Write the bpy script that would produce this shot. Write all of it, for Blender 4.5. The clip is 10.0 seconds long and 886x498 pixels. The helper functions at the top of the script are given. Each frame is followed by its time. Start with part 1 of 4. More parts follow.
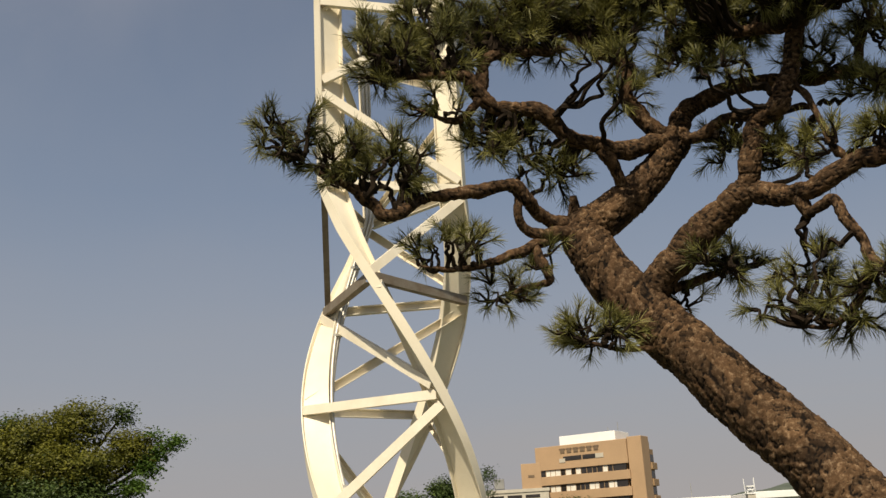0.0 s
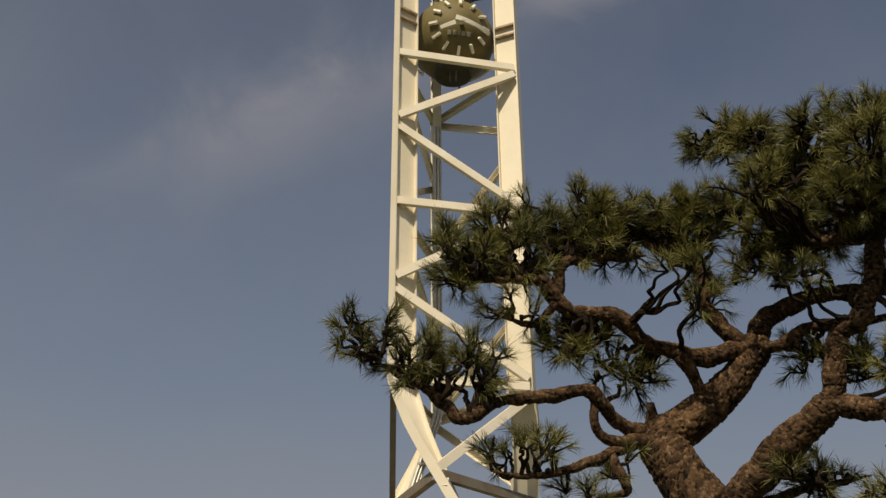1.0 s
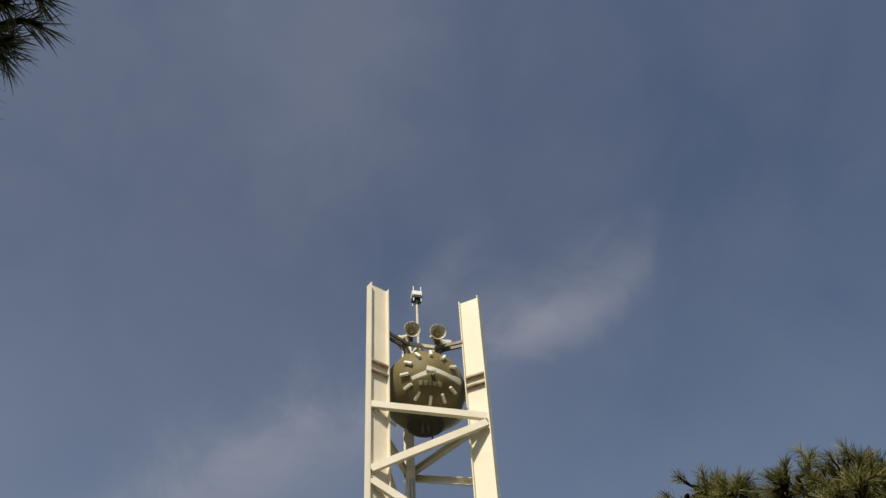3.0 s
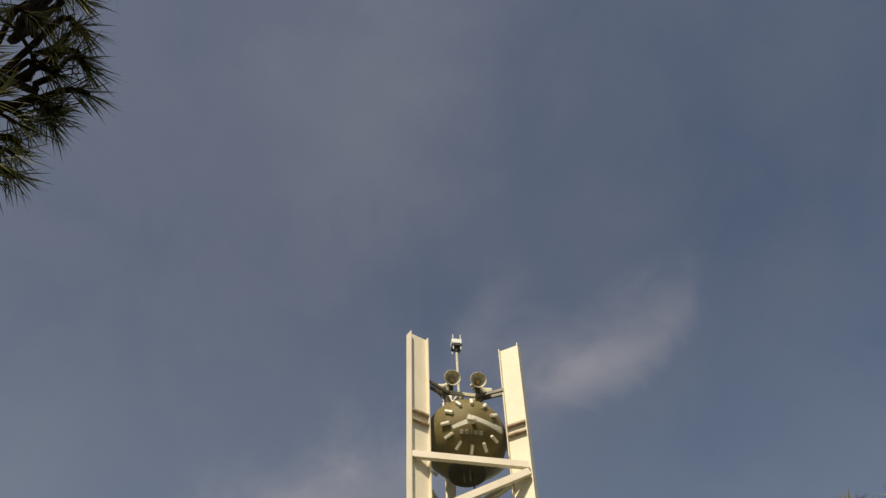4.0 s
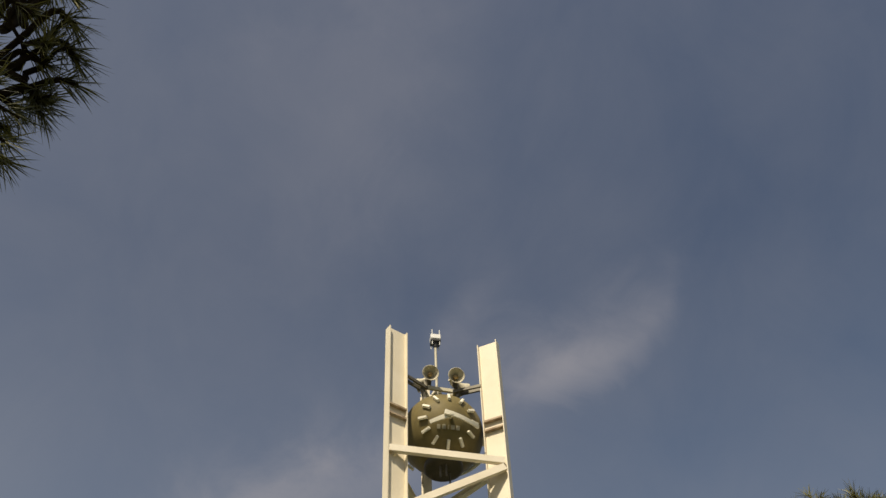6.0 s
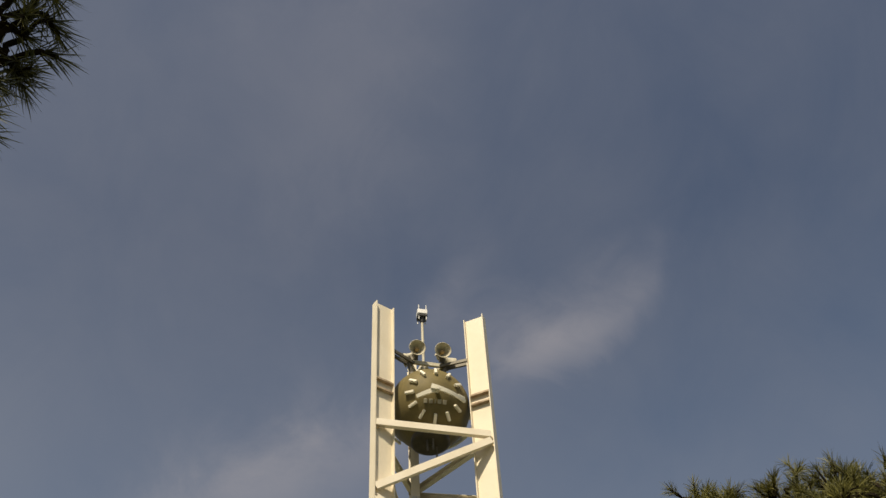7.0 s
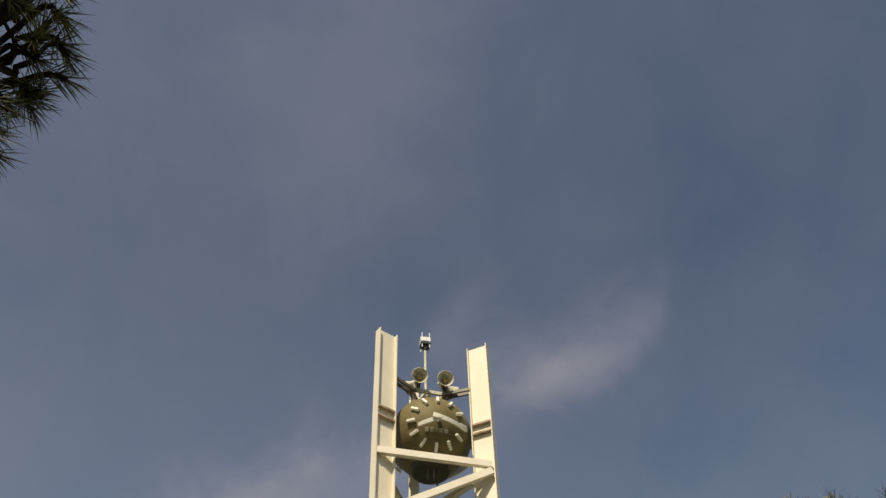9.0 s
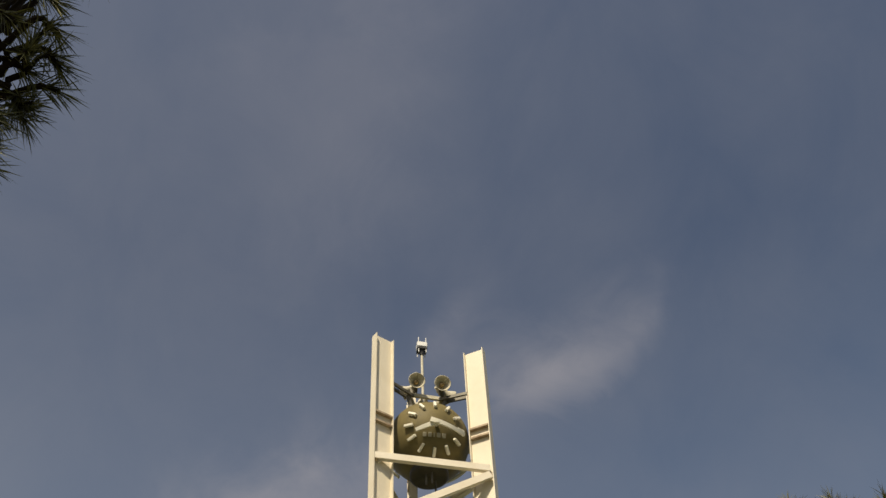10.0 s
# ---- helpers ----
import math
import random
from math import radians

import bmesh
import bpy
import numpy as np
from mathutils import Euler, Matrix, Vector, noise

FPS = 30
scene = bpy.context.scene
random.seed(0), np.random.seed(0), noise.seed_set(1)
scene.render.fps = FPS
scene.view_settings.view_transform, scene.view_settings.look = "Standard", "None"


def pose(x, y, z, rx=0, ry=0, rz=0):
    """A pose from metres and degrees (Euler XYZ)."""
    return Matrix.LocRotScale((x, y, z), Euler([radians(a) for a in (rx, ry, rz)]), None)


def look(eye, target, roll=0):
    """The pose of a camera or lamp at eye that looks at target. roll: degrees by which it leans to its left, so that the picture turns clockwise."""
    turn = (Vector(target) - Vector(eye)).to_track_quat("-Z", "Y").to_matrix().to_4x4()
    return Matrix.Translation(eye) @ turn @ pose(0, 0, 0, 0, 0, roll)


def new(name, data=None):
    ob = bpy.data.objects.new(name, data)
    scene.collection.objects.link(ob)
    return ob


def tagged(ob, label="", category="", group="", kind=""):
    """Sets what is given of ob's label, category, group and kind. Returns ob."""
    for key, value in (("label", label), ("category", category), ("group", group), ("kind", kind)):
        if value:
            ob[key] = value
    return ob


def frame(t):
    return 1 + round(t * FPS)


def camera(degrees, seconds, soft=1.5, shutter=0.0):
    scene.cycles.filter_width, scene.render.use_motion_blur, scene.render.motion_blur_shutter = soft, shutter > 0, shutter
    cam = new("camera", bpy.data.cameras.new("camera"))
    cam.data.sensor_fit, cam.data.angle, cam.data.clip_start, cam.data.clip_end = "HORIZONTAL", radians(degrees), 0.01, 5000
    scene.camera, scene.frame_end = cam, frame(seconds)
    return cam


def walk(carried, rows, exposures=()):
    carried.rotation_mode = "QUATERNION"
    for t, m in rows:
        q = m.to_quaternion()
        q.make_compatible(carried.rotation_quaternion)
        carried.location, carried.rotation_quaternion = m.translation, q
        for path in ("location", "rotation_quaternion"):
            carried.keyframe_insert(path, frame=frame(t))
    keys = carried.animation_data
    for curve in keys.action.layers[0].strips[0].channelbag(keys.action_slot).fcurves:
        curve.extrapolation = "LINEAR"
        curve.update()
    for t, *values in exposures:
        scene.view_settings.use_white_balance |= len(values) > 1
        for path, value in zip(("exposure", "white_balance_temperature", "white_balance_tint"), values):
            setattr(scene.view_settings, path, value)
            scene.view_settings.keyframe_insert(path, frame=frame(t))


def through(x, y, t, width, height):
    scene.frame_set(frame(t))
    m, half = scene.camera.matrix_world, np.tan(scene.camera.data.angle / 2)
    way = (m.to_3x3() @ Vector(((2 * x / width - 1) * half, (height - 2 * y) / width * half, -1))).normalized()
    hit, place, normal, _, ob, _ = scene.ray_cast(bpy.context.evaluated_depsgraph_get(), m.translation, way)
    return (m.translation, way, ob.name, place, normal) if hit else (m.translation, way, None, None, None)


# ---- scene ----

cam = camera(48.0, 10.0, soft=1.45)
EYE = 1.6
# seconds, x, y, z from the first eye, turn to the right, upward tilt, lean to the right
ROWS = [
    (0.0, 0.000, 0.000, 0.000, 0.00, 16.54, 3.27),
    (0.2, -0.013, -0.038, -0.002, -1.04, 18.96, 2.76),
    (0.3, -0.020, -0.056, -0.004, -1.40, 19.72, 2.22),
    (0.5, -0.033, -0.094, -0.006, -2.52, 21.66, 2.37),
    (0.7, -0.035, -0.069, 0.012, -2.96, 23.41, 1.76),
    (0.8, -0.035, -0.056, 0.022, -3.24, 25.03, 1.33),
    (1.0, -0.037, -0.031, 0.040, -3.84, 27.75, 0.40),
    (1.2, -0.027, -0.015, 0.067, -3.92, 29.59, 0.78),
    (1.5, -0.011, 0.008, 0.108, -4.09, 31.70, 0.30),
    (2.0, -0.015, -0.002, 0.125, -3.08, 35.48, 1.22),
    (2.2, -0.001, 0.022, 0.160, -2.80, 37.43, 1.14),
    (2.5, 0.019, 0.059, 0.213, -1.63, 40.36, 2.62),
    (2.7, 0.025, 0.061, 0.247, -0.79, 42.64, 1.80),
    (3.0, 0.033, 0.063, 0.297, -1.16, 47.28, 3.96),
    (3.1, 0.030, 0.066, 0.308, -2.92, 48.15, 2.98),
    (3.2, 0.026, 0.070, 0.318, -3.98, 49.02, 2.06),
    (4.3, 0.051, 0.002, 0.266, -4.37, 50.53, 2.61),
    (4.5, 0.055, -0.010, 0.257, -4.38, 50.91, 2.57),
    (4.7, 0.057, -0.015, 0.244, -4.12, 50.90, 2.52),
    (5.0, 0.059, -0.023, 0.225, -3.67, 50.67, 2.53),
    (5.5, 0.065, -0.033, 0.204, -2.98, 50.59, 2.51),
    (5.7, 0.068, -0.034, 0.198, -2.84, 50.30, 2.54),
    (6.8, 0.086, -0.042, 0.167, -2.27, 48.70, 2.68),
    (7.0, 0.089, -0.043, 0.161, -1.68, 48.40, 3.45),
    (7.5, 0.089, -0.032, 0.171, -3.92, 49.02, 2.26),
    (7.7, 0.087, -0.030, 0.172, -4.31, 48.97, 2.25),
    (8.0, 0.085, -0.027, 0.173, -4.54, 49.26, 1.57),
    (8.2, 0.087, -0.032, 0.171, -4.92, 49.75, 0.66),
    (8.5, 0.089, -0.039, 0.168, -4.12, 50.25, 0.67),
    (8.8, 0.093, -0.043, 0.164, -2.51, 50.00, 1.57),
    (9.0, 0.096, -0.046, 0.162, -2.02, 50.02, 2.02),
    (9.2, 0.097, -0.047, 0.160, -1.55, 49.82, 2.27),
    (9.5, 0.099, -0.049, 0.156, -0.75, 49.71, 3.35),
    (9.8, 0.100, -0.052, 0.158, -1.04, 49.95, 3.23),
    (10.0, 0.100, -0.054, 0.159, -1.58, 50.26, 3.16),
]
walk(cam, [(t, pose(x, y, EYE + z, 0, 0, -turn) @ pose(0, 0, 0, 90 + tilt) @ pose(0, 0, 0, 0, 0, -lean)) for t, x, y, z, turn, tilt, lean in ROWS],
     exposures=[(0.0, 0.16, 6500, 10), (0.3, -0.22, 6800, 10), (0.5, -0.44, 6980, 10), (0.7, -0.36, 7000, 10), (1.0, -0.22, 6700, 10), (1.2, -0.14, 6500, 10), (1.5, 0.06, 6050, 10),
                (2.0, 0.06, 6020, 10), (2.7, 0.08, 6020, 10), (3.1, 0.02, 6020, 10), (4.5, 0.04, 6800, 10), (5.5, 0.03, 6620, 10), (8.0, 0.02, 6700, 10), (8.8, 0.03, 6350, 10), (10.0, 0.0, 6600, 10)])

# ---- world and sun ----
SUN_FROM, SUN_HIGH = 255.0, 50.0   # compass angle in the plan (from +x, anticlockwise) and elevation
world = bpy.data.worlds.new("sky")
scene.world = world
world.use_nodes = True
wn, wl = world.node_tree.nodes, world.node_tree.links
wn.clear()
w_out = wn.new("ShaderNodeOutputWorld")
w_bg = wn.new("ShaderNodeBackground")
w_sky = wn.new("ShaderNodeTexSky")
w_sky.sky_type = "NISHITA"
w_sky.sun_disc = False
w_sky.sun_elevation = radians(SUN_HIGH)
w_sky.sun_rotation = radians(90 - SUN_FROM)
w_sky.altitude, w_sky.air_density, w_sky.dust_density, w_sky.ozone_density = 10, 1.0, 3.0, 1.0
w_bg.inputs["Strength"].default_value = 0.07
# a greyish veil, brighter to one side and towards the horizon, with soft cirrus and one wisp
w_co = wn.new("ShaderNodeTexCoord")


def w_math(op, a, b=None, c=None, clamp=False):
    nd = wn.new("ShaderNodeMath")
    nd.operation, nd.use_clamp = op, clamp
    for i, v in enumerate((a, b, c)):
        if v is None:
            continue
        if isinstance(v, (int, float)):
            nd.inputs[i].default_value = v
        else:
            wl.new(v, nd.inputs[i])
    return nd.outputs[0]


def w_dot(vec):
    nd = wn.new("ShaderNodeVectorMath")
    nd.operation = "DOT_PRODUCT"
    nd.inputs[1].default_value = vec
    wl.new(w_co.outputs["Generated"], nd.inputs[0])
    return nd.outputs["Value"]


def w_noise(scale, detail, stretch, turn, rough=0.5, distort=0.0):
    mp = wn.new("ShaderNodeMapping")
    mp.inputs["Rotation"].default_value, mp.inputs["Scale"].default_value = turn, stretch
    wl.new(w_co.outputs["Generated"], mp.inputs["Vector"])
    nz = wn.new("ShaderNodeTexNoise")
    nz.inputs["Scale"].default_value, nz.inputs["Detail"].default_value = scale, detail
    nz.inputs["Roughness"].default_value, nz.inputs["Distortion"].default_value = rough, distort
    wl.new(mp.outputs["Vector"], nz.inputs["Vector"])
    return nz.outputs["Fac"]


def w_blend(fac, a, color):
    mx = wn.new("ShaderNodeMixRGB")
    mx.inputs["Color2"].default_value = (*color, 1)
    wl.new(fac, mx.inputs["Fac"])
    wl.new(a, mx.inputs["Color1"])
    return mx.outputs["Color"]


broad = w_noise(2.2, 3.0, (1.0, 1.0, 1.6), (0.2, 0.4, 0.3), 0.5, 0.2)
streak = w_noise(3.0, 6.0, (2.6, 1.2, 3.2), (0.3, 0.9, 0.5), 0.55, 0.25)
fibre = w_noise(5.0, 8.0, (1.5, 1.0, 1.2), (0.7, 0.2, 0.55), 0.6, 0.6)
veil = w_math("MULTIPLY_ADD", w_dot((-1.0, 0.0, 0.0)), 0.22, 0.10)
veil = w_math("MULTIPLY_ADD", broad, 0.34, veil)
veil = w_math("MULTIPLY_ADD", w_math("SUBTRACT", fibre, 0.5), 0.30, veil)
veil = w_math("MULTIPLY_ADD", w_math("SUBTRACT", streak, 0.5), 0.24, veil, True)
up = w_dot((0.0, 0.0, 1.0))
mid = w_math("SUBTRACT", 1.0, w_math("DIVIDE", up, 0.75), None, True)
mid = w_math("MULTIPLY", w_math("POWER", mid, 1.2), 0.75)
low = w_math("SUBTRACT", 1.0, w_math("DIVIDE", up, 0.34), None, True)
low = w_math("MULTIPLY", w_math("POWER", low, 1.1), 0.98)
bands = w_noise(1.6, 5.0, (1.0, 1.0, 9.0), (0.05, 0.06, 0.3), 0.55, 0.4)
low = w_math("MULTIPLY", low, w_math("MULTIPLY_ADD", bands, 0.7, 0.65), None, True)
# wisps: oblongs about one direction each, broken up by noise
wisp_noise = w_noise(7.0, 9.0, (1.0, 1.0, 1.0), (0.1, 0.2, 0.3), 0.62, 0.5)
wisp_fine = w_noise(15.0, 8.0, (1.0, 1.3, 1.6), (0.6, 0.1, 0.9), 0.6, 0.8)


def w_wisp(to, way, length, width, gain, bend=0.0):
    to, way = Vector(to).normalized(), Vector(way)
    way = (way - to * way.dot(to)).normalized()
    along = w_dot(way)
    across = w_math("MULTIPLY_ADD", w_math("SUBTRACT", wisp_noise, 0.5), width * 2.2, w_dot(to.cross(way)))
    across = w_math("ADD", across, w_math("MULTIPLY", w_math("MULTIPLY", along, along), bend))
    g = w_math("ADD", w_math("POWER", w_math("ABSOLUTE", w_math("DIVIDE", along, length)), 2.0), w_math("POWER", w_math("ABSOLUTE", w_math("DIVIDE", across, width)), 2.0))
    g = w_math("MULTIPLY", w_math("EXPONENT", w_math("MULTIPLY", g, -1.0)), w_math("MULTIPLY_ADD", wisp_noise, gain * 1.6, -gain * 0.35))
    return w_math("MULTIPLY", g, w_math("GREATER_THAN", w_dot(to), 0.3), None, True)


def w_step(value, lo, hi):
    nd = wn.new("ShaderNodeMapRange")
    nd.interpolation_type = "SMOOTHSTEP"
    nd.inputs["From Min"].default_value, nd.inputs["From Max"].default_value = lo, hi
    wl.new(value, nd.inputs["Value"])
    return nd.outputs["Result"]


def w_swirl(to, right, down, size, heading, gain):
    """A curled wisp: a crescent with a crisp outer rim that feathers inwards."""
    to, right, down = Vector(to).normalized(), Vector(right), Vector(down)
    right, down = right - to * right.dot(to), down - to * down.dot(to)
    x = w_math("DIVIDE", w_dot(tuple(right.normalized())), size)
    y = w_math("DIVIDE", w_dot(tuple(down.normalized())), size)
    x = w_math("MULTIPLY_ADD", w_math("SUBTRACT", wisp_noise, 0.5), 0.55, x)
    y = w_math("MULTIPLY_ADD", w_math("SUBTRACT", wisp_fine, 0.5), 0.40, y)
    r = w_math("SQRT", w_math("ADD", w_math("MULTIPLY", x, x), w_math("MULTIPLY", y, y)))
    h = radians(heading)
    facing = w_math("DIVIDE", w_math("ADD", w_math("MULTIPLY", x, math.cos(h)), w_math("MULTIPLY", y, math.sin(h))), w_math("ADD", r, 0.05))
    rim = w_math("MULTIPLY", w_math("SUBTRACT", 1.0, w_step(r, 0.88, 1.10)), w_step(r, 0.15, 0.95))
    g = w_math("MULTIPLY", rim, w_step(facing, 0.05, 0.95))
    g = w_math("MULTIPLY", g, w_math("MULTIPLY_ADD", wisp_fine, gain * 1.5, gain * 0.25))
    return w_math("MULTIPLY", g, w_math("GREATER_THAN", w_dot(tuple(to)), 0.3), None, True)


wisps = (w_swirl((0.068, 0.660, 0.747), (0.985, -0.015, -0.174), (-0.110, 0.707, -0.699), 0.136, 70.0, 0.26),
         w_wisp((0.080, 0.735, 0.673), (0.16, -0.03, 0.05), 0.050, 0.018, 0.60, -1.0),
         w_wisp((-0.020, 0.700, 0.714), (0.10, -0.06, 0.10), 0.060, 0.018, 0.30),
         w_wisp((-0.150, 0.796, 0.590), (0.201, -0.020, 0.090), 0.22, 0.044, 0.56),
         w_wisp((-0.25, 0.80, 0.55), (0.201, -0.020, 0.110), 0.16, 0.060, 0.25),
         w_wisp((-0.073, 0.456, 0.887), (0.25, -0.1, 0.0), 0.20, 0.055, 0.16),
         w_wisp((-0.13, 0.56, 0.82), (-0.134, 0.161, -0.135), 0.20, 0.07, 0.18))
tone = w_blend(veil, w_sky.outputs["Color"], (3.1, 3.2, 3.65))
tone = w_blend(mid, tone, (3.85, 4.72, 6.1))
tone = w_blend(low, tone, (4.9, 4.6, 4.5))
for wisp in wisps:
    tone = w_blend(wisp, tone, (5.0, 4.75, 5.0))
wl.new(tone, w_bg.inputs["Color"])
wl.new(w_bg.outputs["Background"], w_out.inputs["Surface"])

sun = new("sun", bpy.data.lights.new("sun", "SUN"))
sun.data.energy, sun.data.angle, sun.data.color = 5.0, radians(0.5), (1.0, 0.88, 0.67)
sa, se = radians(SUN_FROM), radians(SUN_HIGH)
sun.matrix_world = look((60 * math.cos(sa) * math.cos(se), 60 * math.sin(sa) * math.cos(se), 60 * math.sin(se)), (0, 0, 0))

# ---- materials ----
def mat(name, color, rough=0.6, metal=0.0, var=0.12, scale=6.0, fine=60.0, bump=0.15, tint=None, spec=0.4, rand=0.0, bump_dist=0.004):
    """A surface with broad stains, fine grain and light relief; tint is the colour of the stains."""
    m = bpy.data.materials.new(name)
    m.use_nodes = True
    n, l = m.node_tree.nodes, m.node_tree.links
    b = n["Principled BSDF"]
    b.inputs["Roughness"].default_value, b.inputs["Metallic"].default_value = rough, metal
    b.inputs["Specular IOR Level"].default_value = spec
    co = n.new("ShaderNodeTexCoord")
    big, small = n.new("ShaderNodeTexNoise"), n.new("ShaderNodeTexNoise")
    big.inputs["Scale"].default_value, small.inputs["Scale"].default_value = scale, fine
    big.inputs["Detail"].default_value, small.inputs["Detail"].default_value = 6, 4
    big.inputs["Roughness"].default_value = 0.65
    l.new(co.outputs["Object"], big.inputs["Vector"])
    l.new(co.outputs["Object"], small.inputs["Vector"])
    ramp = n.new("ShaderNodeValToRGB")
    ramp.color_ramp.elements[0].position, ramp.color_ramp.elements[1].position = 0.35, 0.68
    dark = tint if tint else tuple(c * (1 - 2.2 * var) for c in color)
    ramp.color_ramp.elements[0].color, ramp.color_ramp.elements[1].color = (*dark, 1), (*color, 1)
    l.new(big.outputs["Fac"], ramp.inputs["Fac"])
    hsv = n.new("ShaderNodeHueSaturation")
    add = n.new("ShaderNodeMath")
    add.operation = "MULTIPLY_ADD"
    add.inputs[1].default_value, add.inputs[2].default_value = 2.2 * var, 1 - 1.1 * var
    l.new(small.outputs["Fac"], add.inputs[0])
    if rand:
        info = n.new("ShaderNodeObjectInfo")
        geo = n.new("ShaderNodeNewGeometry")
        mix = n.new("ShaderNodeMath")
        mix.operation = "MULTIPLY_ADD"
        mix.inputs[1].default_value, mix.inputs[2].default_value = rand, -rand / 2
        l.new(geo.outputs["Random Per Island"], mix.inputs[0])
        tot = n.new("ShaderNodeMath")
        l.new(add.outputs[0], tot.inputs[0])
        l.new(mix.outputs[0], tot.inputs[1])
        l.new(tot.outputs[0], hsv.inputs["Value"])
    else:
        l.new(add.outputs[0], hsv.inputs["Value"])
    l.new(ramp.outputs["Color"], hsv.inputs["Color"])
    l.new(hsv.outputs["Color"], b.inputs["Base Color"])
    if bump:
        bp = n.new("ShaderNodeBump")
        bp.inputs["Strength"].default_value, bp.inputs["Distance"].default_value = bump, bump_dist
        l.new(small.outputs["Fac"], bp.inputs["Height"])
        l.new(bp.outputs["Normal"], b.inputs["Normal"])
    return m


CREAM = mat("cream_steel_paint", (0.78, 0.715, 0.575), 0.5, var=0.05, scale=1.2, fine=40, bump=0.08, tint=(0.72, 0.65, 0.50))
CREAM_BRACE = mat("cream_brace_paint", (0.80, 0.74, 0.61), 0.5, var=0.05, scale=1.6, fine=30, bump=0.08, tint=(0.70, 0.63, 0.49))
# shade on some low braces, put into the colour as a darker steel
SHADE_STEEL = mat("shade_painted_steel", (0.24, 0.21, 0.165), 0.7, var=0.2, scale=4, tint=(0.17, 0.13, 0.09))
PIPE = mat("galvanised_pipe", (0.62, 0.60, 0.54), 0.45, 0.3, var=0.1, scale=5)
OLIVE = mat("olive_bronze_paint", (0.185, 0.148, 0.058), 0.6, 0.0, var=0.12, scale=2.5, fine=35, bump=0.05, tint=(0.125, 0.102, 0.044), spec=0.2)
# rust stains plus the shadow under plates, both put into one brown
RUST_AND_SHADE = mat("rust_and_shade_cream", (0.52, 0.43, 0.30), 0.7, var=0.15, scale=3.5, fine=40, bump=0.15, tint=(0.22, 0.145, 0.085))
OLIVE_DARK = mat("dark_olive_metal", (0.07, 0.06, 0.038), 0.5, 0.2, var=0.15)
IVORY = mat("ivory_marker", (0.84, 0.80, 0.66), 0.45, var=0.05)
LOGO = mat("pale_metal_lettering", (0.42, 0.39, 0.30), 0.4, 0.4, var=0.05)
HORN = mat("horn_paint", (0.60, 0.57, 0.46), 0.5, var=0.12, scale=8, tint=(0.48, 0.44, 0.33))
BRONZE = mat("horn_throat", (0.42, 0.30, 0.14), 0.4, 0.5, var=0.1)
STEEL_DARK = mat("dark_bracket_steel", (0.16, 0.145, 0.11), 0.55, 0.2, var=0.2)
WHITE = mat("white_housing", (0.80, 0.80, 0.78), 0.4, var=0.04)
BLACK = mat("black_plastic", (0.03, 0.03, 0.03), 0.5, var=0.1)


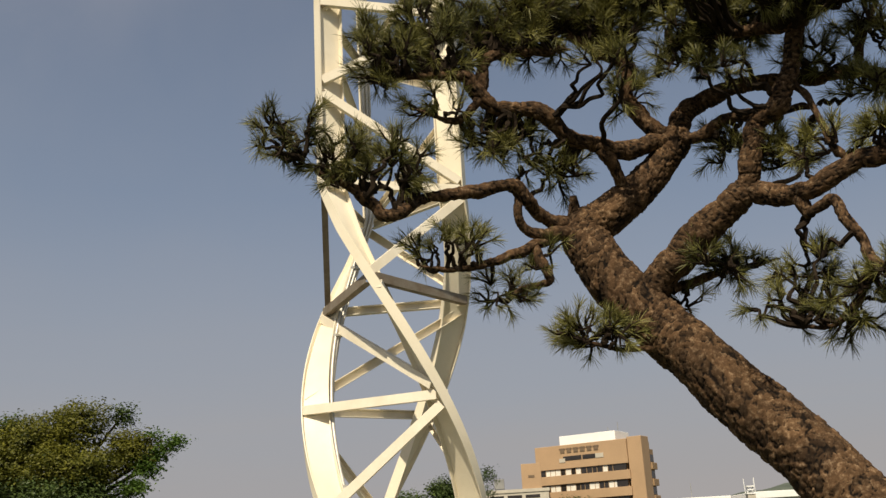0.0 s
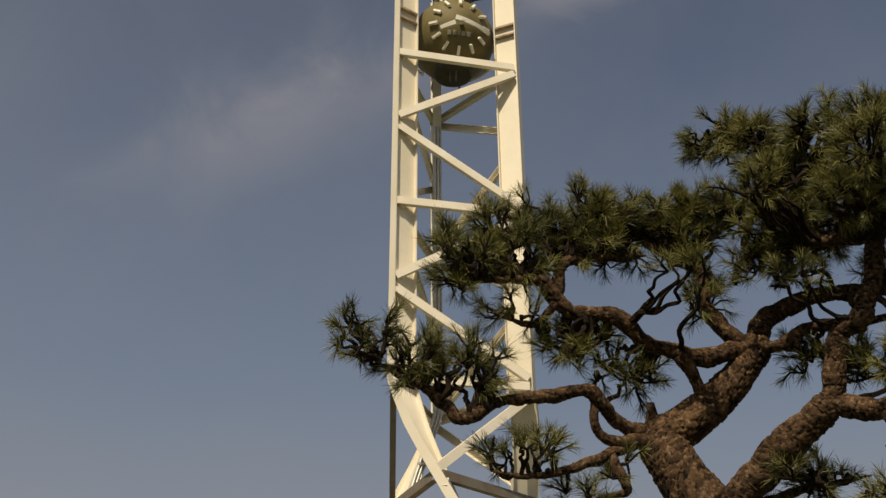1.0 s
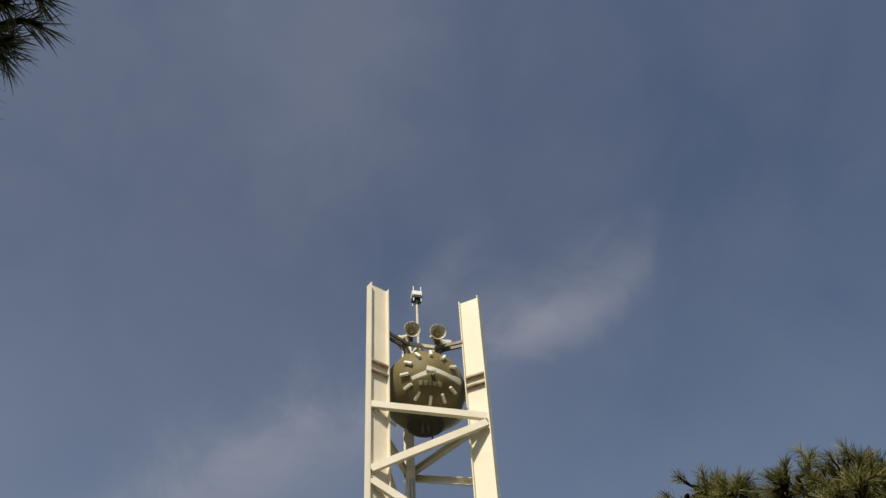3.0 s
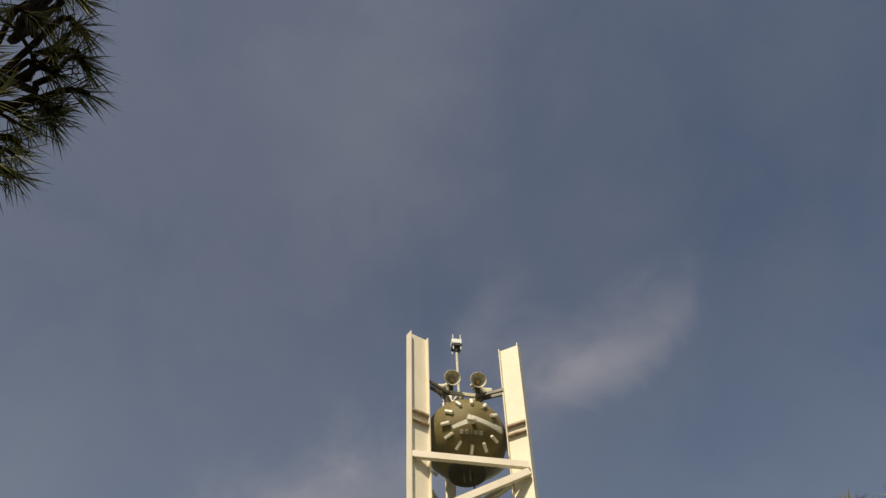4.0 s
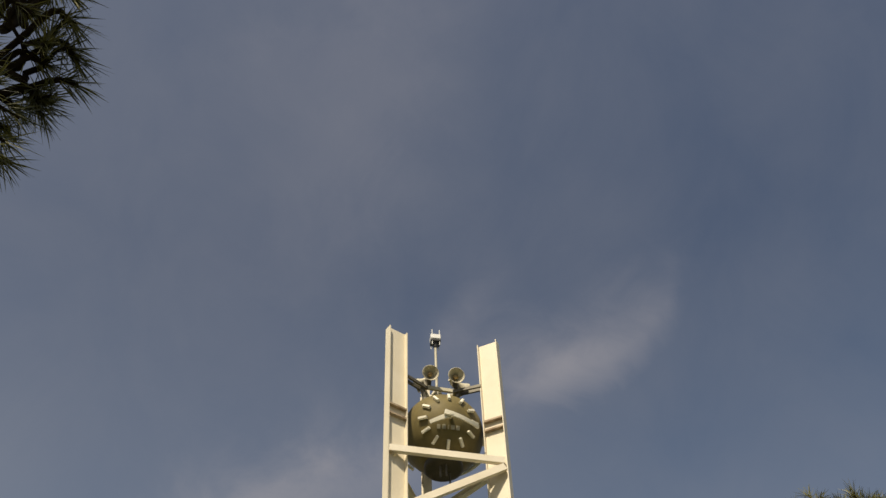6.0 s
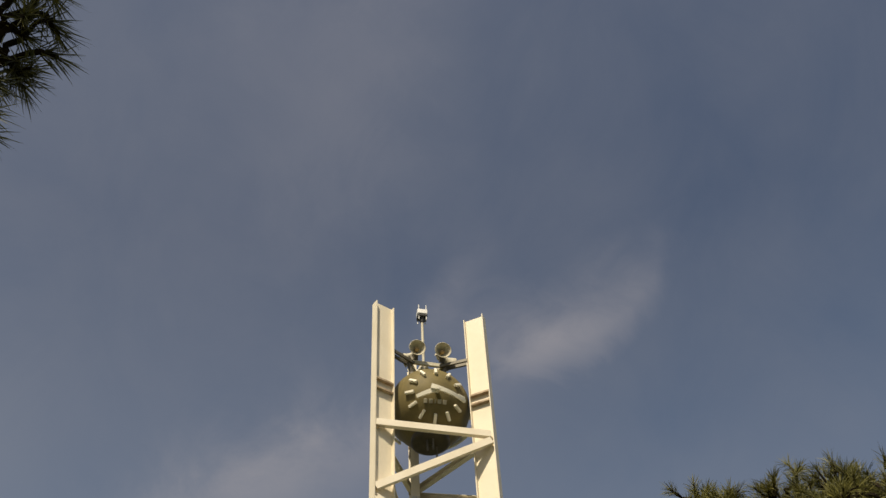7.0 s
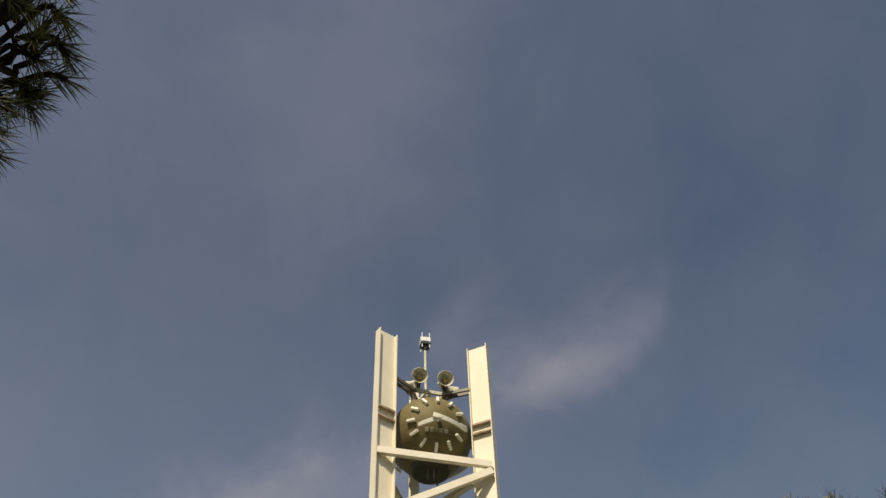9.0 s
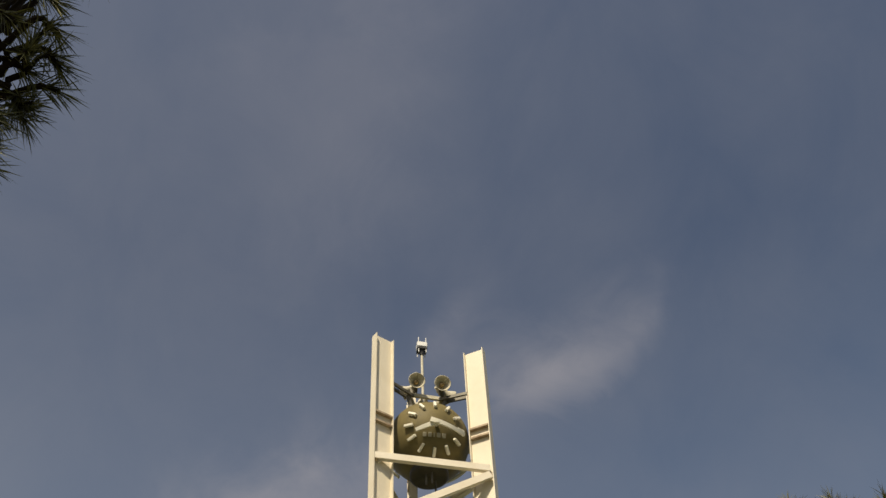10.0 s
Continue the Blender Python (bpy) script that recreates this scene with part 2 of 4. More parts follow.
def bark_material(name, plate, ridge, crack):
    m = bpy.data.materials.new(name)
    m.use_nodes = True
    n, l = m.node_tree.nodes, m.node_tree.links
    b = n["Principled BSDF"]
    b.inputs["Roughness"].default_value, b.inputs["Specular IOR Level"].default_value = 0.9, 0.15
    at = n.new("ShaderNodeAttribute")
    at.attribute_name = "relief"
    co = n.new("ShaderNodeTexCoord")
    nz = n.new("ShaderNodeTexNoise")
    nz.inputs["Scale"].default_value, nz.inputs["Detail"].default_value = 46, 8
    nz.inputs["Roughness"].default_value = 0.7
    l.new(co.outputs["Object"], nz.inputs["Vector"])
    big = n.new("ShaderNodeTexNoise")
    big.inputs["Scale"].default_value, big.inputs["Detail"].default_value = 5.0, 5
    l.new(co.outputs["Object"], big.inputs["Vector"])
    fine = n.new("ShaderNodeValToRGB")
    e = fine.color_ramp.elements
    e[0].position, e[0].color = 0.32, (*[c * 0.60 for c in plate], 1)
    e[1].position, e[1].color = 0.72, (*ridge, 1)
    k = e.new(0.52)
    k.color = (*plate, 1)
    l.new(nz.outputs["Fac"], fine.inputs["Fac"])
    gap = n.new("ShaderNodeMapRange")
    gap.inputs["From Min"].default_value, gap.inputs["From Max"].default_value = 0.14, 0.40
    l.new(at.outputs["Fac"], gap.inputs["Value"])
    ramp = n.new("ShaderNodeMixRGB")
    ramp.inputs["Color1"].default_value = (*crack, 1)
    l.new(gap.outputs["Result"], ramp.inputs["Fac"])
    l.new(fine.outputs["Color"], ramp.inputs["Color2"])
    shade = n.new("ShaderNodeAttribute")
    shade.attribute_name = "shade"
    sv = n.new("ShaderNodeMapRange")
    sv.inputs["To Min"].default_value, sv.inputs["To Max"].default_value = 0.30, 1.45
    l.new(shade.outputs["Fac"], sv.inputs["Value"])
    vary = n.new("ShaderNodeHueSaturation")
    l.new(sv.outputs["Result"], vary.inputs["Value"])
    l.new(ramp.outputs["Color"], vary.inputs["Color"])
    ramp = vary
    mx = n.new("ShaderNodeMixRGB")
    mx.blend_type = "MULTIPLY"
    mx.inputs["Fac"].default_value = 0.8
    cr = n.new("ShaderNodeValToRGB")
    cr.color_ramp.elements[0].position, cr.color_ramp.elements[1].position = 0.3, 0.7
    cr.color_ramp.elements[0].color, cr.color_ramp.elements[1].color = (0.55, 0.5, 0.48, 1), (1.25, 1.15, 1.05, 1)
    l.new(big.outputs["Fac"], cr.inputs["Fac"])
    l.new(ramp.outputs["Color"], mx.inputs["Color1"])
    l.new(cr.outputs["Color"], mx.inputs["Color2"])
    l.new(mx.outputs["Color"], b.inputs["Base Color"])
    bp = n.new("ShaderNodeBump")
    bp.inputs["Strength"].default_value, bp.inputs["Distance"].default_value = 0.9, 0.006
    l.new(nz.outputs["Fac"], bp.inputs["Height"])
    l.new(bp.outputs["Normal"], b.inputs["Normal"])
    return m


BARK = bark_material("pine_bark", (0.078, 0.048, 0.026), (0.235, 0.175, 0.115), (0.012, 0.008, 0.005))
TWIG = mat("pine_twig", (0.030, 0.021, 0.014), 0.9, var=0.25, scale=20, spec=0.1)


def leaf_material(name, a, b2, rough=0.5, through=0.3, each=0.5, patch=2.2):
    m = bpy.data.materials.new(name)
    m.use_nodes = True
    n, l = m.node_tree.nodes, m.node_tree.links
    b = n["Principled BSDF"]
    b.inputs["Roughness"].default_value, b.inputs["Specular IOR Level"].default_value = rough, 0.3
    geo = n.new("ShaderNodeNewGeometry")
    co = n.new("ShaderNodeTexCoord")
    nz = n.new("ShaderNodeTexNoise")
    nz.inputs["Scale"].default_value = patch
    l.new(co.outputs["Object"], nz.inputs["Vector"])
    ad = n.new("ShaderNodeMath")
    ad.operation = "MULTIPLY_ADD"
    ad.inputs[1].default_value = each
    l.new(geo.outputs["Random Per Island"], ad.inputs[0])
    l.new(nz.outputs["Fac"], ad.inputs[2])
    ramp = n.new("ShaderNodeValToRGB")
    ramp.color_ramp.elements[0].position, ramp.color_ramp.elements[1].position = 0.4, 1.0
    ramp.color_ramp.elements[0].color, ramp.color_ramp.elements[1].color = (*a, 1), (*b2, 1)
    l.new(ad.outputs[0], ramp.inputs["Fac"])
    l.new(ramp.outputs["Color"], b.inputs["Base Color"])
    tr = n.new("ShaderNodeBsdfTranslucent")
    l.new(ramp.outputs["Color"], tr.inputs["Color"])
    mx = n.new("ShaderNodeMixShader")
    mx.inputs["Fac"].default_value = through
    l.new(b.outputs["BSDF"], mx.inputs[1])
    l.new(tr.outputs["BSDF"], mx.inputs[2])
    l.new(mx.outputs["Shader"], n["Material Output"].inputs["Surface"])
    return m


NEEDLE = leaf_material("pine_needles", (0.034, 0.041, 0.014), (0.215, 0.200, 0.052), 0.5, 0.10)
LEAF_BRONZE = leaf_material("bronze_spring_leaves", (0.040, 0.052, 0.008), (0.26, 0.25, 0.035), 0.5, 0.4, 0.3, 1.3)
LEAF_FRESH = leaf_material("fresh_green_leaves", (0.035, 0.075, 0.012), (0.15, 0.24, 0.04), 0.5, 0.4, 0.35, 1.5)
LEAF_GREEN = leaf_material("green_leaves", (0.03, 0.055, 0.014), (0.10, 0.14, 0.035), 0.45)
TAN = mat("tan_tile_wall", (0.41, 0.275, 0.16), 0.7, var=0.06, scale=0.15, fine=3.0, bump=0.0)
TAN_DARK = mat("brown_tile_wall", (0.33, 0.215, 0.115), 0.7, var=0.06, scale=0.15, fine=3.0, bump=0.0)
CONCRETE = mat("pale_concrete", (0.50, 0.46, 0.38), 0.8, var=0.1, scale=0.3, fine=4.0, bump=0.0)
ROOF_WHITE = mat("white_roof_panel", (0.82, 0.82, 0.80), 0.6, var=0.04, scale=0.3, fine=3, bump=0.0)
GREY_BOX = mat("grey_equipment", (0.26, 0.26, 0.25), 0.6, var=0.1, scale=0.5, bump=0.0)
SIGN = mat("brown_sign_letters", (0.17, 0.12, 0.075), 0.6, var=0.1, bump=0.0)
CURTAIN = mat("white_curtain", (0.75, 0.72, 0.64), 0.8, var=0.08, scale=0.8, bump=0.0)
GLASS_DARK = mat("dark_window_glass", (0.035, 0.03, 0.028), 0.12, var=0.2, scale=0.5, bump=0.0, spec=0.6)
HILL = mat("wooded_hill", (0.10, 0.12, 0.09), 0.95, var=0.2, scale=0.01, fine=0.2, bump=0.0)
GRAVEL = mat("gravel_and_turf", (0.10, 0.098, 0.065), 0.95, var=0.25, scale=0.25, fine=30, bump=0.4, tint=(0.045, 0.06, 0.022), bump_dist=0.02)
PAVING = mat("pale_paving", (0.42, 0.39, 0.34), 0.85, var=0.12, scale=0.8, fine=40, bump=0.3)


# ---- mesh helpers ----
def link_mesh(name, verts, faces, material, parent=None, label="", smooth=False):
    me = bpy.data.meshes.new(name)
    me.from_pydata([tuple(v) for v in verts], [], faces)
    me.update()
    if smooth:
        me.polygons.foreach_set("use_smooth", [True] * len(me.polygons))
    me.materials.append(material)
    ob = new(name, me)
    if parent:
        ob.parent = parent
    return tagged(ob, label)


def part(name, bm, material, parent=None, label="", smooth=False):
    bmesh.ops.recalc_face_normals(bm, faces=bm.faces)
    me = bpy.data.meshes.new(name)
    bm.to_mesh(me)
    bm.free()
    if smooth:
        me.polygons.foreach_set("use_smooth", [True] * len(me.polygons))
    me.materials.append(material)
    ob = new(name, me)
    if parent:
        ob.parent = parent
    return tagged(ob, label)


def thing(name, label, category, at=(0, 0, 0), group="", kind=""):
    ob = new(name)
    ob.empty_display_size = 0.2
    ob.location = at
    return tagged(ob, label, category, group, kind)


def add_box(bm, size, m=Matrix(), bevel=0.0):
    made = bmesh.ops.create_cube(bm, size=1.0, matrix=m @ Matrix.Diagonal((*size, 1)))
    if bevel:
        edges = list({e for v in made["verts"] for e in v.link_edges})
        bmesh.ops.bevel(bm, geom=edges, offset=bevel, segments=1, affect="EDGES")


def box_bm(size, m=Matrix(), bevel=0.0):
    bm = bmesh.new()
    add_box(bm, size, m, bevel)
    return bm


def add_cyl(bm, a, b, r1, r2=None, seg=16, caps=True):
    a, b = Vector(a), Vector(b)
    d = b - a
    m = Matrix.Translation((a + b) / 2) @ d.to_track_quat("Z", "Y").to_matrix().to_4x4()
    bmesh.ops.create_cone(bm, cap_ends=caps, segments=seg, radius1=r1, radius2=r1 if r2 is None else r2, depth=d.length, matrix=m)


def cyl_bm(a, b, r1, r2=None, seg=16):
    bm = bmesh.new()
    add_cyl(bm, a, b, r1, r2, seg)
    return bm


def lathe(profile, seg=32):
    """Verts and faces of a profile of (radius, height) turned round z."""
    verts, faces = [], []
    for r, z in profile:
        for i in range(seg):
            a = 2 * math.pi * i / seg
            verts.append((r * math.cos(a), r * math.sin(a), z))
    for j in range(len(profile) - 1):
        for i in range(seg):
            k = (i + 1) % seg
            faces.append((j * seg + i, j * seg + k, (j + 1) * seg + k, (j + 1) * seg + i))
    return verts, faces


def lathe_part(name, profile, material, parent, m, label="", seg=32):
    v, f = lathe(profile, seg)
    return link_mesh(name, [m @ Vector(p) for p in v], f, material, parent, label, True)


# ---- ground ----
bm = bmesh.new()
bmesh.ops.create_grid(bm, x_segments=60, y_segments=60, size=2400)
for v in bm.verts:
    d = math.hypot(v.co.x, v.co.y)
    v.co.z = -0.02 if d < 120 else -0.02 + 0.4 * noise.noise(v.co * 0.004)
ground = tagged(part("ground", bm, GRAVEL), "wide park ground of gravel and turf", "ground", kind="structure")

# ---- clock tower ----
AX, AY = -1.125, 19.0
RAD, BULGE = 1.40, 0.05
TOP, KINK = 20.02, 8.32
TWIST = 19.6                      # degrees a metre below the kink
WEB, FLANGE, PLATE = 0.49, 0.21, 0.022
RINGS = (16.12, 12.22, 8.32)      # horizontals on the straight part
NODES = (14.25, 10.34)
LOW = (6.30, 4.16, 2.10)          # rings on the twisted part
COLS = (228.0, 348.0, 108.0)      # plan angles of the three columns


def turn_at(z):
    d = max(0.0, KINK - z)
    return TWIST * d - 3.0 * min(1.0, d)


def col_frame(base, z):
    """Column centre, outward web direction and web normal at height z."""
    a = radians(base + turn_at(z))
    n = a - radians(98)
    r = RAD + BULGE * min(1.0, max(0.0, KINK - z) / 2.5)
    w = Vector((-math.sin(n), math.cos(n), 0))
    return Vector((r * math.cos(a), r * math.sin(a), z)), w, Vector((math.cos(n), math.sin(n), 0))


tower = thing("clock_tower", "cream-painted steel lattice clock tower with a twisted base", "clock tower", (AX, AY, 0))


def section_sweep(name, base, uv, zs, material, parent, label=""):
    """Sweep a rectangle (u along the web, v along its normal) up a column."""
    verts, faces = [], []
    for z in zs:
        c, w, n = col_frame(base, z)
        for u, v in uv:
            verts.append(c + w * u + n * v)
    k = len(uv)
    for j in range(len(zs) - 1):
        for i in range(k):
            faces.append((j * k + i, j * k + (i + 1) % k, (j + 1) * k + (i + 1) % k, (j + 1) * k + i))
    faces += [tuple(range(k))[::-1], tuple(range((len(zs) - 1) * k, len(zs) * k))]
    ob = link_mesh(name, verts, faces, material, parent, label, True)
    ob.data.set_sharp_from_angle(angle=radians(35))
    return ob


low_zs = [KINK * i / 170 for i in range(171)]
col_zs = low_zs + [KINK + (TOP - KINK) * i / 6 for i in range(1, 7)]
for base in COLS:
    column = new("column")
    column.parent = tower
    h, f, t = WEB / 2, FLANGE / 2, PLATE / 2
    section_sweep("web", base, [(-h, -t), (h, -t), (h, t), (-h, t)], col_zs, CREAM, column)
    for s in (-1, 1):
        o, i2 = s * h, s * (h + PLATE)
        section_sweep("flange", base, [(o, -f), (i2, -f), (i2, f), (o, f)], col_zs, CREAM, column)


def brace(p, q, up=0.17, deep=0.10, flip=False, name="brace", paint=None):
    """A channel between two points, its web facing out."""
    p, q = Vector(p), Vector(q)
    d = (q - p).normalized()
    mid = (p + q) / 2
    n = Vector((mid.x, mid.y, 0)) * (-1 if flip else 1)
    n = (n - d * n.dot(d)).normalized()
    s = n.cross(d).normalized()
    m = Matrix((( *d, 0), (*s, 0), (*n, 0), (0, 0, 0, 1))).transposed()
    m.translation = mid
    L = (q - p).length
    bm = bmesh.new()
    add_box(bm, (L, up, 0.014), m)
    for k in (-1, 1):
        add_box(bm, (L, 0.014, deep), m @ Matrix.Translation((0, k * (up / 2 - 0.007), -deep / 2 - 0.007)))
    return part(name, bm, paint or CREAM_BRACE, tower, "brace with its shade painted in as a dark colour" if paint else "")



def start_at(k, z):
    """On column k, where the face towards the next column starts: the near flange."""
    c, w, n = col_frame(COLS[k], z)
    return c + w * (WEB / 2 - 0.01) - n * (FLANGE / 2 - 0.01)


def end_at(k, z):
    """On the column after k, where that face ends: before the web, at its outer edge."""
    c, w, n = col_frame(COLS[(k + 1) % 3], z)
    return c + w * (WEB / 2 - 0.03) + n * (FLANGE / 2 + 0.02)


for k in range(3):
    # two sides of the first low ring and one strut carry painted-in shade
    for z in RINGS + LOW:
        brace(start_at(k, z), end_at(k, z), deep=0.13 if z == LOW[0] else 0.10, name="horizontal_brace", paint=SHADE_STEEL if z == LOW[0] and k != 1 else None)
    for top, node, foot in ((RINGS[0], NODES[0], RINGS[1]), (RINGS[1], NODES[1], RINGS[2]), (RINGS[2], LOW[0], LOW[1])):
        brace(end_at(k, top - 0.17), start_at(k, node + 0.13), name="diagonal_brace", paint=SHADE_STEEL if node == LOW[0] and k == 2 else None)
        brace(start_at(k, node - 0.13), end_at(k, foot + 0.17), name="diagonal_brace")
    brace(end_at(k, LOW[1] - 0.17), start_at(k, LOW[2] + 0.13), name="diagonal_brace")
    # gusset plates and bolts at the joints of the straight part
    for z in RINGS + NODES:
        c, w, n = col_frame(COLS[k], z)
        m = Matrix(((*w, 0), (*n, 0), (0, 0, 1, 0), (0, 0, 0, 1))).transposed()
        m.translation = c + w * (WEB / 2 - 0.06) - n * 0.07
        part("gusset", box_bm((0.10, 0.11, 0.012), m @ Matrix.Translation((0, 0, -0.1))), RUST_AND_SHADE, tower)
        for s in (-1, 1):
            bb = m.translation - w * 0.10 + Vector((0, 0, -0.115 * s))
            part("bolt", cyl_bm(bb, bb + Vector((0, 0, -0.03)), 0.03, seg=8), CREAM, tower)
    # double shelf plates that hold the sphere, their shadow mixed into the rust brown
    for z in (17.44, 17.16):
        c, w, n = col_frame(COLS[k], z)
        m = Matrix(((*w, 0), (*n, 0), (0, 0, 1, 0), (0, 0, 0, 1))).transposed()
        m.translation = c
        for s in (-1, 1):
            part("shelf_plate", box_bm((WEB - 0.01, FLANGE / 2, 0.05), m @ Matrix.Translation((0, s * FLANGE / 4, 0))), RUST_AND_SHADE, tower, "rust-stained shelf plate with shade painted in")

# cable pipes up the rear column, with clips
for v0, r in ((-0.055, 0.030), (0.02, 0.030), (0.08, 0.020)):
    verts, faces, ring = [], [], 8
    zs = [0.2 + 0.2 * i for i in range(78)]
    for z in zs:
        c, w, n = col_frame(COLS[2], z)
        for i in range(ring):
            a = 2 * math.pi * i / ring
            verts.append(c - w * (WEB / 2 + 0.065 + r * math.cos(a)) + n * (v0 + r * math.sin(a)))
    for j in range(len(zs) - 1):
        for i in range(ring):
            faces.append((j * ring + i, j * ring + (i + 1) % ring, (j + 1) * ring + (i + 1) % ring, (j + 1) * ring + i))
    link_mesh("cable_pipe", verts, faces, PIPE, tower, "pale cable pipe", True)
for i in range(10):
    c, w, n = col_frame(COLS[2], 1.2 + 1.5 * i)
    m = Matrix(((*w, 0), (*n, 0), (0, 0, 1, 0), (0, 0, 0, 1))).transposed()
    m.translation = c - w * (WEB / 2 + 0.065) + n * 0.01
    part("pipe_clip", box_bm((0.09, 0.20, 0.05), m), PIPE, tower)

# the sphere with its three dials
BALL_Z, BALL, DIP = 17.35, 1.0, 13.0
BALL_X = 0.08
ball_at = Vector((BALL_X, 0, BALL_Z))
sphere = part("sphere", bmesh.new(), OLIVE, tower, "olive-brown sphere with clock dials", True)
v, f = lathe([(max(0.002, BALL * math.sin(math.pi * i / 40)), BALL_Z - BALL * math.cos(math.pi * i / 40)) for i in range(41)], 72)
sphere.data.from_pydata([(p[0] + BALL_X, p[1], p[2]) for p in v], [], f)
sphere.data.polygons.foreach_set("use_smooth", [True] * len(f))
lathe_part("sphere_base", [(0.02, 16.30), (0.40, 16.30), (0.46, 16.33), (0.46, 16.47), (0.42, 16.5)], OLIVE_DARK, tower, Matrix.Translation((BALL_X, 0, 0)))
for x, y in ((0.02, -0.2), (0.16, -0.24), (0.22, 0.1)):
    part("base_rod", cyl_bm((x, y, 15.98), (x, y, 16.34), 0.022, seg=8), STEEL_DARK, tower)


def on_ball(face, angle, away, lift):
    """A pose on the sphere: clock angle (0 is up, clockwise) and degrees away from the dial's middle; y points outwards along the hand."""
    q = Matrix.Rotation(radians(face + 90), 4, "Z") @ Matrix.Rotation(radians(DIP), 4, "X") @ Matrix.Rotation(radians(angle), 4, "Y") @ Matrix.Rotation(radians(-away), 4, "X")
    return Matrix.Translation(ball_at) @ q @ Matrix.Translation((0, -(BALL + lift), 0)) @ Matrix.Rotation(radians(90), 4, "X")


def hand_part(name, face, angle, reach, back, wide, lift, parent):
    """A hand bent to the sphere."""
    verts, faces = [], []
    n = 14
    for i in range(n + 1):
        away = -back + (reach + back) * i / n
        half = wide * (1.0 - 0.35 * i / n)
        m = on_ball(face, angle, away, lift)
        for x, z in ((-half, 0), (half, 0), (half, 0.05), (-half, 0.05)):
            verts.append(m @ Vector((x, 0, z)))
    for j in range(n):
        for i in range(4):
            faces.append((j * 4 + i, j * 4 + (i + 1) % 4, (j + 1) * 4 + (i + 1) % 4, (j + 1) * 4 + i))
    faces += [(0, 1, 2, 3)[::-1], tuple(range(n * 4, n * 4 + 4))]
    return link_mesh(name, verts, faces, IVORY, parent)


for face in (285.0, 45.0, 165.0):
    dial = new("dial")
    dial.parent = tower
    for h in range(12) if face == 285.0 else (9, 10, 11, 0, 1, 2, 3):
        m = on_ball(face, 30 * h, 37, 0.035)
        part("hour_marker", box_bm((0.066, 0.23, 0.08), m, 0.010), IVORY, dial)
    hand_part("hour_hand", face, 249, 27, 3, 0.062, 0.10, dial)
    hand_part("minute_hand", face, 104, 37, 8, 0.058, 0.16, dial)
    m = on_ball(face, 0, 0, 0.0)
    part("pivot", cyl_bm(m @ Vector((0, 0, -0.02)), m @ Vector((0, 0, 0.22)), 0.05, 0.045, 16), IVORY, dial)
    for i, wide in enumerate((0.085, 0.085, 0.03, 0.09, 0.09)):
        turn_x = (-0.26, -0.135, -0.03, 0.075, 0.20)[i]
        a = math.degrees(math.atan2(turn_x, -0.25))
        away = math.degrees(math.hypot(turn_x, 0.25) / BALL)
        m = on_ball(face, a, away, 0.012) @ Matrix.Rotation(radians(a), 4, "Z")
        part("plain_lettering_bar", box_bm((wide, 0.105, 0.03), m, 0.006), LOGO, dial)

# arms over the sphere, ring, horns and the sensor mast
part("mast", cyl_bm((-0.02, 0.02, 18.3), (-0.02, 0.02, 20.42), 0.035, seg=12), HORN, tower)
part("mast_foot", cyl_bm((-0.02, 0.02, 18.3), (-0.02, 0.02, 18.62), 0.16, 0.07, seg=12), STEEL_DARK, tower)
sensor = new("sensor")
sensor.parent = tower
sm = Matrix.Translation((-0.02, 0.02, 20.6)) @ Matrix.Rotation(radians(15), 4, "Z")
part("sensor_housing", box_bm((0.27, 0.24, 0.17), sm @ Matrix.Translation((0, 0, 0.08)), 0.015), WHITE, sensor)
part("sensor_body", box_bm((0.26, 0.25, 0.09), sm @ Matrix.Translation((0, 0, -0.06)), 0.015), BLACK, sensor)
part("sensor_neck", cyl_bm(sm @ Vector((0, 0, -0.25)), sm @ Vector((0, 0, -0.1)), 0.05, 0.09), BLACK, sensor)
for dx in (-0.1, 0.1):
    for dy in (-0.1, 0.1):
        part("sensor_pin", cyl_bm(sm @ Vector((dx, dy, -0.22)), sm @ Vector((dx, dy, 0.32)), 0.013, seg=8), WHITE, sensor)
for base in COLS:
    c, w, n = col_frame(base, 19.0)
    tip = Vector((c.x, c.y, 0))
    for s in (-1, 1):
        side = Vector((-tip.y, tip.x, 0)).normalized() * 0.07 * s
        a, b = tip * 0.815 + side, tip * 0.30 + side
        d = Vector((b.x - a.x, b.y - a.y, 0))
        m = Matrix.Translation(((a.x + b.x) / 2, (a.y + b.y) / 2, 18.60)) @ d.to_track_quat("X", "Z").to_matrix().to_4x4()
        part("arm", box_bm((d.length, 0.05, 0.085), m), STEEL_DARK, tower)
    a = tip * 0.40
    part("arm_strut", cyl_bm((a.x, a.y, 18.58), (a.x * 0.75, a.y * 0.75, 18.22), 0.055, seg=8), STEEL_DARK, tower)
    part("strut_foot", cyl_bm((a.x * 0.75, a.y * 0.75, 18.16), (a.x * 0.75, a.y * 0.75, 18.28), 0.10, seg=12), STEEL_DARK, tower)
ring_bm = bmesh.new()
for i in range(3):
    a, b = radians(COLS[i]), radians(COLS[i] + 120)
    p, q = Vector((0.5 * math.cos(a), 0.5 * math.sin(a), 18.64)), Vector((0.5 * math.cos(b), 0.5 * math.sin(b), 18.64))
    d = (q - p)
    m = Matrix.Translation((p + q) / 2) @ d.to_track_quat("X", "Z").to_matrix().to_4x4()
    add_box(ring_bm, (d.length, 0.06, 0.10), m)
part("mounting_ring", ring_bm, HORN, tower)


